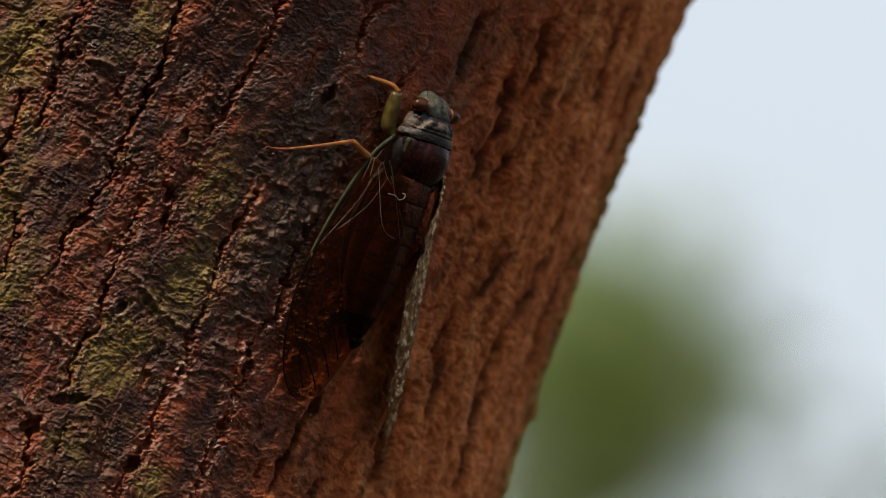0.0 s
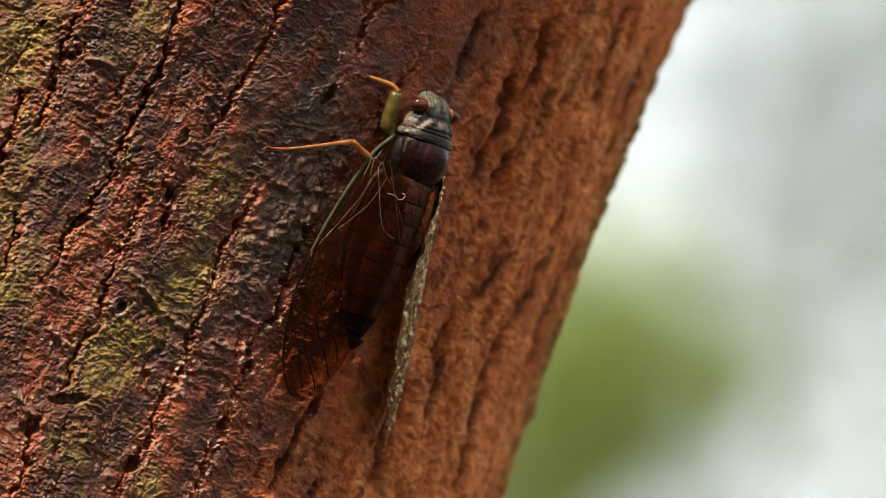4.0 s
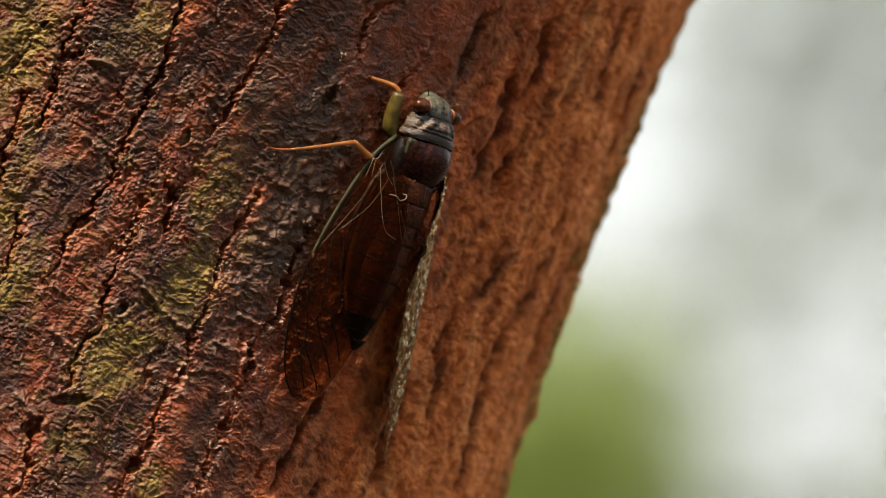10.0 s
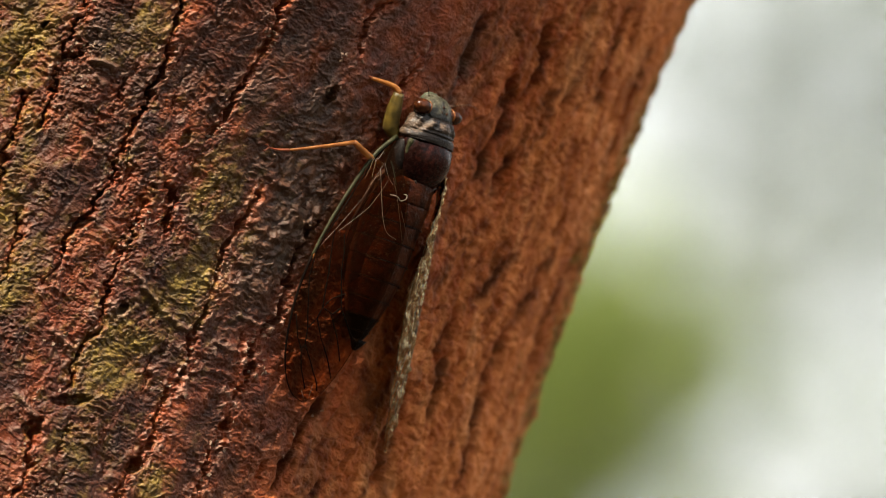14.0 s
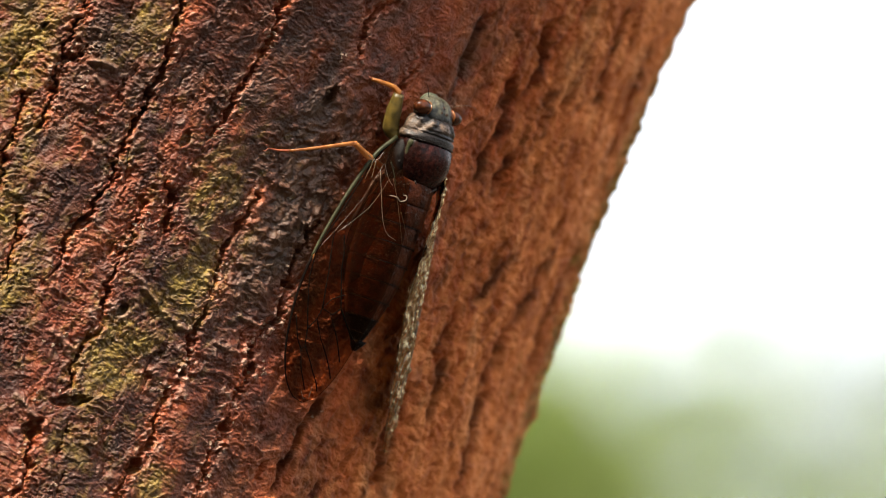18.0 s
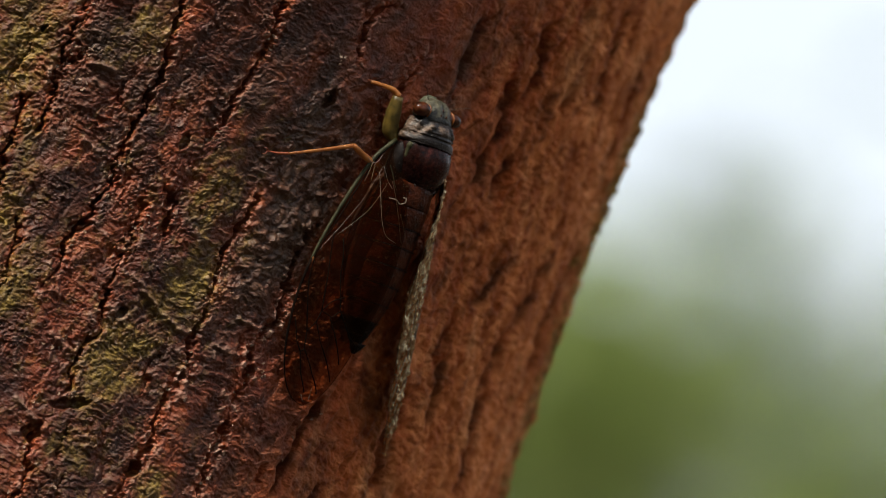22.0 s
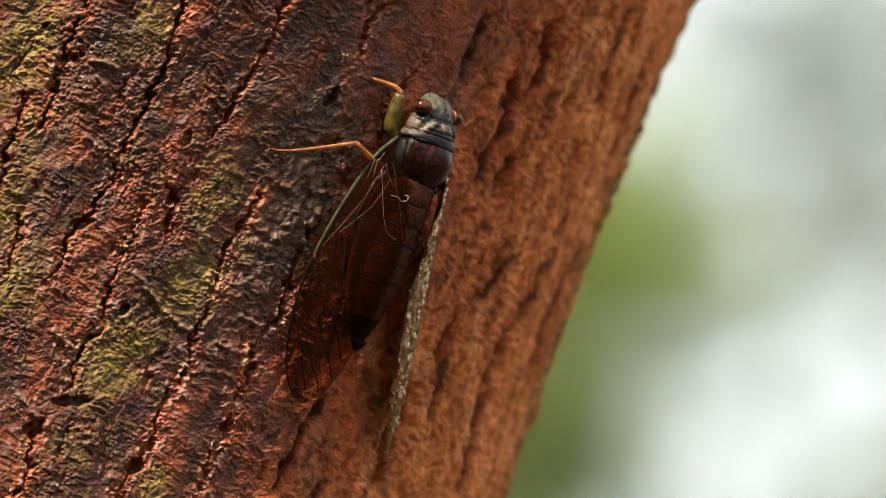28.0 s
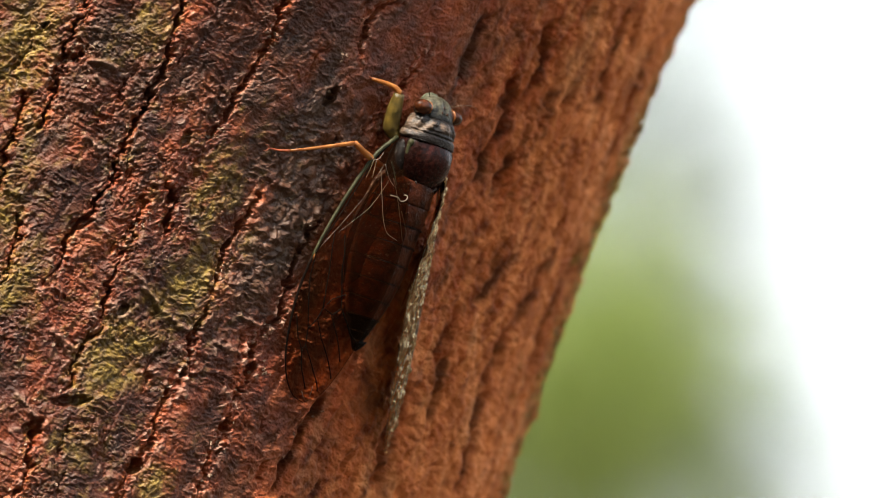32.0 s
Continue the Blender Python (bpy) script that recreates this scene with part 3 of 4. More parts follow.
def flake_mesh(rng, name):
    """A curled chip of bark about 1 mm across, with thickness and a ragged rim."""
    n = 9
    rim = [(math.cos(2 * math.pi * i / n) * rng.uniform(0.35, 0.75), math.sin(2 * math.pi * i / n) * rng.uniform(0.25, 0.55)) for i in range(n)]
    curl = rng.uniform(0.2, 0.7)
    top = [Vector((0, 0, 0.12))] + [Vector((x, y, 0.1 + curl * x * x + rng.uniform(-0.05, 0.08))) for x, y in rim]
    low = [v + Vector((0, 0, -0.12)) for v in top]
    faces = [(0, 1 + i, 1 + (i + 1) % n) for i in range(n)] + [(n + 1, n + 2 + (i + 1) % n, n + 2 + i) for i in range(n)]
    faces += [(1 + i, n + 2 + i, n + 2 + (i + 1) % n, 1 + (i + 1) % n) for i in range(n)]
    me = bpy.data.meshes.new(name)
    me.from_pydata([tuple(v * 0.001) for v in top + low], [], faces)
    me.materials.append(FLAKE)
    return me


def scatter_flakes():
    """Loose chips along the lips of the cracks and here and there between them."""
    rng = random.Random(11)
    kinds = [flake_mesh(rng, "bark_flake") for _ in range(8)]
    spots = []
    for points, width, depth in CRACKS[:NAMED_CRACKS - 15]:
        for (ax, ay), (bx, by) in zip(points[:-1], points[1:]):
            for _ in range(max(1, int(math.hypot(bx - ax, by - ay) / 1.7))):
                t = rng.random()
                spots.append((ax + t * (bx - ax) + rng.choice((-1, 1)) * rng.uniform(0.5, 1.2), ay + t * (by - ay)))
    spots = [(u, v, rng.uniform(0.3, 0.65)) for u, v in spots]
    spots += [(rng.uniform(2, 48), rng.uniform(-33, 33), rng.uniform(0.25, 0.5)) for _ in range(40)]
    # ragged pale tufts where plates have lifted
    for u, v in ((14.7, 26.0), (15.2, 26.2), (35.8, 27.2), (52.8, -15.4), (50.5, -14.3), (53.6, -15.9), (25.0, -11.3), (30.1, -30.7), (35.7, 15.6), (34.3, 15.0), (42.4, -14.3), (41.5, -17.9), (22.8, 3.2), (23.9, 10.5), (49.9, -11.4), (51.9, -10.3), (52.1, -15.8), (15.4, 22.1), (11.9, 23.5), (29.9, 3.2), (42.2, -3.3), (42.7, -2.2), (41.4, -9.5), (29.0, -17.8), (39.2, -17.9), (49.3, -28.8), (50.6, -24.5), (46.7, 25.2), (48.1, 20.4), (25.1, -18.5), (6.9, 21.4)):
        spots += [(u + rng.gauss(0, 0.6), v + rng.gauss(0, 0.55), rng.uniform(0.3, 0.75)) for _ in range(5)]
    heights = bark_relief(np.array([[p[0] for p in spots]]), np.array([[p[1] for p in spots]]))[0][0]
    for (u, v, s), h in zip(spots, heights.tolist()):
        p, out, up = on_trunk(u, v, (h - 0.02) * 0.001)
        q = out.to_track_quat("Z", "Y") @ Euler((rng.uniform(-0.9, 0.9), rng.uniform(-0.9, 0.9), rng.uniform(0, 6.28))).to_quaternion()
        ob = new("bark_flake", kinds[rng.randrange(8)])
        ob.parent = trunk
        ob.matrix_basis = Matrix.LocRotScale(p, q, (s, s * rng.uniform(0.5, 1), s))


scatter_flakes()


# ---- the cicada ----
MM = 0.001
origin = Vector((-3.25, 2.94, 20.65)) * MM
dorsal = Vector((0.62334, -0.76545, -0.15980))
along = Vector((0.39047, 0.12764, 0.91173))
side = along.cross(dorsal)
turn, roll = radians(7.5), radians(5)
ahead = (along * math.cos(turn) - side * math.sin(turn)).normalized()
right = ahead.cross(dorsal).normalized()
dorsal, right = dorsal * math.cos(roll) + right * math.sin(roll), right * math.cos(roll) - dorsal * math.sin(roll)
cicada = tagged(new("cicada"), "brown and green cicada with clear veined wings resting on bark", "insect")
CICADA = FACE @ Matrix(((right.x, ahead.x, dorsal.x, origin.x), (right.y, ahead.y, dorsal.y, origin.y), (right.z, ahead.z, dorsal.z, origin.z), (0, 0, 0, 1)))
cicada.matrix_world = CICADA
CICADA_IN_FACE = FACE.inverted() @ CICADA


def bp(x, back, z):
    """Body point: mm to its right, behind the brow, above the bark."""
    return Vector((x, -back, z)) * MM


def rings_of(sections, sides=28, keel=0.0):
    """Rings (back, half width, half height, centre height)."""
    out = []
    for back, w, hgt, zc, *off in sections:
        ring, dx = [], off[0] if off else 0
        for j in range(sides):
            a = 2 * math.pi * j / sides
            c, s = math.cos(a), math.sin(a)
            ring.append(bp(w * c + dx, back, zc + hgt * s * (1 + keel * max(0, s) ** 8)))
        out.append(ring)
    return out


def body_part(name, sections, mat, label="", parent=None, sides=28, keel=0.0):
    v, f = lofted(rings_of(sections, sides, keel))
    return mesh_object(name, v, f, mat, parent or cicada, label)


def sculpted(name, sections, sculpt, mat, label):
    """Like body_part, finely divided; sculpt(angle from the back's ridge, back) gives swelling in mm and mark."""
    sec = np.array(sections)
    rows, sides = 46, 72
    backs = np.linspace(sec[0, 0], sec[-1, 0], rows)
    rings, marks = [], []
    soft = [np.array([v[:] for v in smooth_path([(r[0], r[k], 0) for r in sections], 6)]) for k in (1, 2, 3)]
    for b in backs:
        w, hh, zc = (float(np.interp(b, c[:, 0], c[:, 1])) for c in soft)
        ring = []
        for j in range(sides):
            a = 2 * math.pi * j / sides
            phi = math.atan2(math.cos(a), math.sin(a))
            d, mk = sculpt(phi, float(b))
            ring.append(bp((w + d) * math.cos(a), b, zc + (hh + d) * math.sin(a)))
            marks.append(mk)
        rings.append(ring)
    v, f = lofted(rings)
    ob = mesh_object(name, v, f, mat, cicada, label)
    ob.data.attributes.new("mark", "FLOAT", "POINT").data.foreach_set("value", marks)
    return ob


def bell(x, w):
    return math.exp(-(x / w) ** 2)


def ball(centre, radii, rings=12, sides=18, tilt=None):
    v, f = [], []
    rows = []
    for i in range(1, rings):
        b = math.pi * i / rings
        rows.append([Vector((math.sin(b) * math.cos(2 * math.pi * j / sides) * radii[0], math.sin(b) * math.sin(2 * math.pi * j / sides) * radii[1], math.cos(b) * radii[2]))
                     for j in range(sides)])
    if tilt:
        rows = [[tilt @ p for p in r] for r in rows]
    return lofted([[p * MM + centre for p in r] for r in rows][::-1])


def make_body():
    def grain(phi, b, size, seed):
        return float(wave(np.array(phi * 3.4 / size), np.array(b / size), seed))

    def head_form(phi, b):
        s = abs(phi)
        groove = -0.14 * bell(phi, 0.1) - 0.12 * bell(s - 0.55 - 0.12 * b, 0.1) + 0.12 * grain(phi, b, 0.5, 60)
        swell = 0.2 * bell(s - 0.28, 0.2) * bell(b - 0.9, 0.8)
        mark = 0.8 - 0.9 * bell(b - 2.9, 0.45) - 0.8 * bell(s - 0.35 - 0.1 * b, 0.12) * bell(b - 1.9, 0.5) - 0.5 * bell(phi, 0.08)
        return groove + swell, mark

    def shield_form(phi, b):
        s = abs(phi)
        f1 = s - 0.2 - 0.24 * (b - 3.0)
        f2 = s - 0.78 - 0.20 * (b - 3.2)
        inside = 1.0 / (1 + math.exp((b - 5.15) * 14))
        groove = inside * (-0.24 * bell(f1, 0.08) - 0.34 * bell(f2, 0.13) + 0.22 * grain(phi, b, 0.6, 61) + 0.12 * grain(phi, b, 0.3, 62)) - 0.22 * bell(b - 5.15, 0.14)
        boss = inside * (0.18 * bell(s - 0.5 - 0.2 * (b - 3.4), 0.16) + 0.14 * bell(s - 0.05, 0.2)) * bell(b - 4.1, 0.8)
        flare = 0.35 * bell(s - 1.75, 0.3) * bell(b - 5.0, 1.2)
        mark = 0.12 + 1.0 * bell(s - 0.55 - 0.22 * (b - 3.4), 0.17) * bell(b - 4.1, 0.75) + 0.85 * bell(s - 0.2, 0.13) * bell(b - 3.8, 0.5) + 0.55 * bell(s, 0.22) * bell(b - 4.0, 0.7) + 0.8 * bell(s - 1.8, 0.35) + 0.9 * bell(s - 1.2, 0.28) * bell(b - 4.6, 0.9) + 0.1 * bell(b - 5.7, 0.35)
        return groove + boss + flare, mark

    def thorax_form(phi, b):
        s = abs(phi)
        groove = -0.07 * bell(s - 0.5 - 0.04 * (b - 6), 0.06) - 0.05 * bell(phi, 0.05) + 0.03 * grain(phi, b, 0.9, 63) - 0.25 * bell(b - 12.0, 0.25) * bell(s, 0.6)
        # the last term paints the shadow low on both sides
        mark = 0.5 + 0.6 * bell(s - 0.45 - 0.1 * (b - 6.6), 0.07) * bell(b - 7.1, 0.8) + 0.25 * bell(s - 0.2, 0.2) * bell(b - 9.0, 2.0) - 0.5 * bell(s - 1.3, 0.35) * bell(b - 10, 2.5)
        return groove, mark
    head = sculpted("head", [(0.0, 0.8, 0.35, 3.3), (0.2, 1.5, 0.75, 3.45), (0.6, 2.1, 1.15, 3.6), (1.2, 2.6, 1.5, 3.75), (1.9, 2.95, 1.8, 3.85), (2.7, 3.1, 2.0, 3.9), (3.4, 2.9, 2.0, 3.9)],
                    head_form, HEAD_SHELL, "greenish grey head with dark marks")
    for sx in (-1, 1):
        v, f = ball(bp(sx * 2.9, 2.0, 4.35), (1.4, 1.02, 1.12), 16, 24)
        eye = mesh_object("compound_eye", v, f, EYE, head, "glossy dark brown compound eye")
        # orange ring stands in for light passing through the eye's edge
        ring = [bp(sx * (2.28 + 0.1 * math.cos(t)), 2.0 + 0.84 * math.cos(t), 4.35 + 0.98 * math.sin(t)) for t in (2 * math.pi * k / 20 for k in range(21))]
        v, f = tube(ring, [0.13 * MM] * 21, 6)
        mesh_object("eye_glow", v, f, EYE_GLOW, eye, "orange ring for light through the eye's edge")
        v, f = ball(bp(sx * 2.7, 2.6, 3.9), (0.8, 0.6, 1.0))
        mesh_object("eye_socket", v, f, SHELL_DUSK, head)
        bend = [bp(1.9, 0.9, 4.2), bp(2.8, 0.15, 5.5), bp(5.0, -0.25, 5.0), bp(7.6, 0.1, 4.2)] if sx > 0 else [bp(-2.2, 0.5, 4.2), bp(-3.4, -0.5, 4.8), bp(-3.95, -1.1, 4.6)]
        pts = smooth_path(bend)
        v, f = tube(pts, [0.05 * MM * (1 - 0.6 * i / len(pts)) for i in range(len(pts))], 6)
        mesh_object("antenna", v, f, VEIN_TAN if sx > 0 else VEIN_DARK, head, "thin reddish antenna" if sx > 0 else "short dark antenna")
    for ox, ob_ in ((0, 1.3), (-0.5, 2.0), (0.5, 2.0)):
        v, f = ball(bp(ox, ob_, 5.6 if ob_ > 1.5 else 5.2), (0.2, 0.2, 0.18), 6, 8)
        mesh_object("ocellus", v, f, EYE, head)
    v, f = lofted(rings_of([(-0.25, 0.5, 0.5, 2.5), (0.1, 1.1, 0.9, 2.4), (0.8, 1.4, 1.2, 2.3), (1.8, 1.3, 1.2, 2.2), (2.6, 0.8, 0.8, 2.0)], 16))
    mesh_object("face_plate", v, f, SHELL_GREEN, head)
    v, f = tube([bp(0, 2.2, 1.6), bp(0, 4, 1.1), bp(0, 8, 0.9)], [0.35 * MM, 0.3 * MM, 0.12 * MM])
    mesh_object("beak", v, f, DARK_SHELL, head)
    pron = sculpted("pronotum", [(2.9, 2.6, 1.9, 3.8), (3.1, 3.2, 2.45, 3.85), (3.6, 3.45, 2.75, 3.9), (4.2, 3.6, 2.95, 3.9), (4.7, 3.62, 2.9, 3.95), (5.0, 3.75, 3.05, 3.95), (5.6, 4.1, 3.15, 3.9), (6.1, 4.15, 3.15, 3.9), (6.3, 3.8, 3.0, 3.9)],
                     shield_form, SHIELD_SHELL, "dark brown shield with mottled bosses and furrows")
    for sx in (-1, 1):
        v, f = ball(bp(sx * 3.85, 5.6, 3.6), (0.3, 0.8, 0.9), 8, 12)
        mesh_object("shield_corner", v, f, SHELL_DUSK, pron)
    v, f = tube(smooth_path([bp(-3.95, 6.3, 4.2), bp(-3.0, 6.25, 6.15), bp(0, 6.2, 7.0), bp(3.0, 6.25, 6.15), bp(3.95, 6.3, 4.2)]), [0.12 * MM] * 25)
    mesh_object("shield_hem", v, f, DARK_SHELL, pron)
    meso = sculpted("mesonotum", [(6.1, 3.6, 2.8, 3.9), (6.5, 3.9, 3.2, 3.95), (7.5, 4.1, 3.55, 4.0), (8.8, 4.15, 3.7, 4.0), (10.0, 3.95, 3.55, 3.9), (11.0, 3.6, 3.35, 3.75), (12.0, 2.9, 2.95, 3.6), (12.7, 1.9, 2.4, 3.5), (13.0, 1.2, 1.9, 3.4)],
                     thorax_form, THORAX_SHELL, "glossy dark brown domed thorax")
    for sx in (-1, 1):
        v, f = tube(smooth_path([bp(sx * 3.68, 6.5, 5.1), bp(sx * 3.85, 7.6, 5.0), bp(sx * 3.8, 8.9, 5.0)]), [0.22 * MM, 0.34 * MM, 0.4 * MM, 0.42 * MM, 0.36 * MM, 0.3 * MM, 0.34 * MM, 0.3 * MM, 0.26 * MM, 0.3 * MM, 0.22 * MM, 0.14 * MM, 0.05 * MM])
        mesh_object("thorax_streak", v, f, VEIN_GREEN, meso, "green streak")
        v, f = tube(smooth_path([bp(sx * 0.1, 12.75, 5.95), bp(sx * 1.2, 12.3, 6.1), bp(sx * 2.1, 11.5, 6.3)]), [0.13 * MM] * 12 + [0.05 * MM])
        mesh_object("scutellum_arm", v, f, SHELL_GREY, meso)
        # black wing root, and an added swelling for the deep shadow round it
        v, f = ball(bp(sx * 3.85, 9.8, 3.2), (0.45, 2.3, 1.2), 12, 16)
        mesh_object("wing_root", v, f, DARK_SHELL, meso)
        v, f = ball(bp(sx * 3.75, 9.6, 3.5), (0.9, 3.1, 1.5), 12, 16)
        mesh_object("flank_shade", v, f, DARK_SHELL, meso, "black swelling for the deep shadow under the wing base")
    ends = [11.6, 14.6, 17.4, 20.0, 22.6, 25.2, 27.8, 30.2, 32.2, 33.8]

    def girth(b):
        t = (b - 11) / 23
        return 4.25 * (1 - max(0, (t - 0.42) / 0.62) ** 2.1) * (0.9 + 0.1 * min(1, t * 6))
    for i in range(len(ends) - 1):
        a, b = ends[i], ends[i + 1]
        ga, gb = girth(a), girth(b)
        zc = lambda k: 3.2 - 0.02 * (k - 12)
        dx = lambda k: -1.0 * math.sin(math.pi * min(1, max(0, (k - 9) / 27)))
        rows = [(a - 0.25, ga * 0.9, ga * 0.77), (a + 0.1, ga * 0.985, ga * 0.845), (a + 0.5, girth(a + 0.5), girth(a + 0.5) * 0.86), ((a + b) / 2, girth((a + b) / 2), girth((a + b) / 2) * 0.86),
                (b - 0.25, girth(b - 0.25), gb * 0.875), (b, gb, gb * 0.86), (b + 0.12, gb * 0.95, gb * 0.82)]
        sec = [(k, w, hh, zc(k), dx(k)) for k, w, hh in rows]
        body_part("abdomen_segment", sec, DARK_SHELL if i > 6 else ABDOMEN, "blackish end segment" if i > 6 else "", keel=0.04)
        if 1 <= i < 8:
            ring = [bp((gb * 1.03) * math.cos(t) + dx(b), b + 0.05, zc(b) + gb * 0.9 * math.sin(t)) for t in (math.pi * k / 16 for k in range(17))]
            v, f = tube(ring, [0.085 * MM] * 17, 5)
            mesh_object("segment_hem", v, f, DARK_SHELL, cicada)
    v, f = lofted(rings_of([(33.3, 1.2, 1.1, 3.0), (34.2, 0.7, 0.7, 2.8), (34.8, 0.2, 0.3, 2.7)], 14))
    mesh_object("tail_tip", v, f, DARK_SHELL, cicada)


def wing_grid(costal, inner, ns=56, nt=14, puff=0.35):
    """Points of a wing between its leading and its inner edge."""
    def even(points):
        p = smooth_path(points, 10)
        d = [0.0]
        for a, b in zip(p[:-1], p[1:]):
            d.append(d[-1] + (b - a).length)
        out = []
        for i in range(ns):
            s = d[-1] * i / (ns - 1)
            k = min(max(np.searchsorted(d, s) - 1, 0), len(p) - 2)
            out.append(p[k].lerp(p[k + 1], (s - d[k]) / max(d[k + 1] - d[k], 1e-9)))
        return out
    c, n = even(costal), even(inner)
    grid = []
    for i in range(ns):
        row = []
        for j in range(nt):
            t = j / (nt - 1)
            p = c[i].lerp(n[i], t)
            p = p + Vector((0, 0, 1)) * MM * puff * math.sin(math.pi * t) * math.sin(math.pi * i / (ns - 1)) ** 0.5
            row.append(p)
        grid.append(row)
    return grid


def grid_at(grid, s, t):
    ns, nt = len(grid), len(grid[0])
    a, b = min(max(s, 0), 1) * (ns - 1), min(max(t, 0), 1) * (nt - 1)
    i, j = min(int(a), ns - 2), min(int(b), nt - 2)
    return grid[i][j].lerp(grid[i + 1][j], a - i).lerp(grid[i][j + 1].lerp(grid[i + 1][j + 1], a - i), b - j)


# veins of a forewing: (along it, across it from the leading edge)
LONG_VEINS = (((0.48, 0.03), (0.55, 0.07), (0.64, 0.17), (0.71, 0.25), (0.77, 0.28), (0.78, 0.23), (0.75, 0.15), (0.68, 0.06)), ((0.38, 0.1), (0.44, 0.17), (0.51, 0.25), (0.63, 0.35)),
              ((0.38, 0.23), (0.44, 0.33), (0.49, 0.38), (0.61, 0.57), (0.68, 0.82), (0.71, 1.0)), ((0.67, 0.33), (0.73, 0.47), (0.82, 0.78), (0.86, 0.93)),
              ((0.64, 0.47), (0.71, 0.68), (0.79, 0.9)), ((0.77, 0.29), (0.85, 0.53), (0.92, 0.82)), ((0.78, 0.23), (0.85, 0.3), (0.92, 0.45)))
CROSS_VEINS = (((0.63, 0.35), (0.64, 0.5), (0.61, 0.57)), ((0.56, 0.55), (0.59, 0.42), (0.63, 0.35)), ((0.71, 0.25), (0.67, 0.33)), ((0.67, 0.33), (0.63, 0.35)))


def make_wing(name, costal, inner, label, crinkle=0.04, skin=None):
    grid = wing_grid([bp(*p) for p in costal], [bp(*p) for p in inner], 150, 30)
    ns, nt = len(grid), len(grid[0])
    verts = []
    for i in range(ns):
        for j in range(nt):
            e = (grid[min(i + 1, ns - 1)][j] - grid[max(i - 1, 0)][j]).cross(grid[i][min(j + 1, nt - 1)] - grid[i][max(j - 1, 0)])
            k = float(wave(np.array(i / 6.5), np.array(j / 2.0), 50) + 0.4 * wave(np.array(i / 3.2), np.array(j / 1.5), 51))
            verts.append(grid[i][j] + (e.normalized() if e.length > 0 else Vector((0, 0, 1))) * crinkle * MM * k)
    faces = [(i * nt + j, i * nt + j + 1, (i + 1) * nt + j + 1, (i + 1) * nt + j) for i in range(ns - 1) for j in range(nt - 1)]
    wing = mesh_object(name, verts, faces, skin or MEMBRANE, cicada, label)

    def vein(path, r0, r1, mat, kind="vein"):
        if skin:  # the wing seen along its edge has straw-coloured veins
            mat = VEIN_STRAW
        pts = []
        for (s0, t0), (s1, t1) in zip(path[:-1], path[1:]):
            for k in range(7):
                pts.append(grid_at(grid, s0 + (s1 - s0) * k / 7, t0 + (t1 - t0) * k / 7))
        pts.append(grid_at(grid, *path[-1]))
        m = len(pts)
        v, f = tube(pts, [(r0 + (r1 - r0) * k / m) * MM for k in range(m)], 6)
        mesh_object(kind, v, f, mat, wing, "straw leading vein" if skin and kind == "leading_vein" else "green leading vein" if kind == "leading_vein" else "")
    node = 0.555 if skin else 0.485
    vein([(0, 0), (0.2, 0), (0.4, 0), (node, 0)], 0.3, 0.17, VEIN_GREEN, "leading_vein")
    vein([(node, 0), (0.7, 0), (0.85, 0), (1, 0)], 0.2, 0.05, VEIN_DARK)
    vein([(0.03, 0.06), (0.3, 0.06), (node, 0.02)], 0.1, 0.07, VEIN_DARK)
    vein([(0.1, 0.28), (0.24, 0.22), (0.36, 0.12), (node, 0.0)], 0.025, 0.04, VEIN_TAN)
    vein([(0.14, 0.5), (0.26, 0.36), (0.38, 0.14)], 0.025, 0.035, VEIN_TAN)
    v, f = ball(grid_at(grid, node, 0.01), (0.18, 0.5, 0.2), 8, 10)
    mesh_object("wing_node", v, f, LEG_ORANGE, wing, "orange wing node")
    for path in LONG_VEINS:
        vein(path, 0.075, 0.085, VEIN_DARK)
    for path in CROSS_VEINS:
        vein(path, 0.08, 0.07, VEIN_DARK, "cross_vein")
    vein([(0, 1), (0.3, 1), (0.6, 1), (0.85, 1), (1, 1)], 0.03, 0.03, VEIN_DARK)
    # pale strands that stand in for bright glints at the wing tip
    for path in (((0.9, 0.62), (0.94, 0.66), (0.96, 0.72)), ((0.93, 0.36), (0.955, 0.42), (0.965, 0.5))):
        vein(path, 0.045, 0.03, PALE, "tip_glint")
    return wing


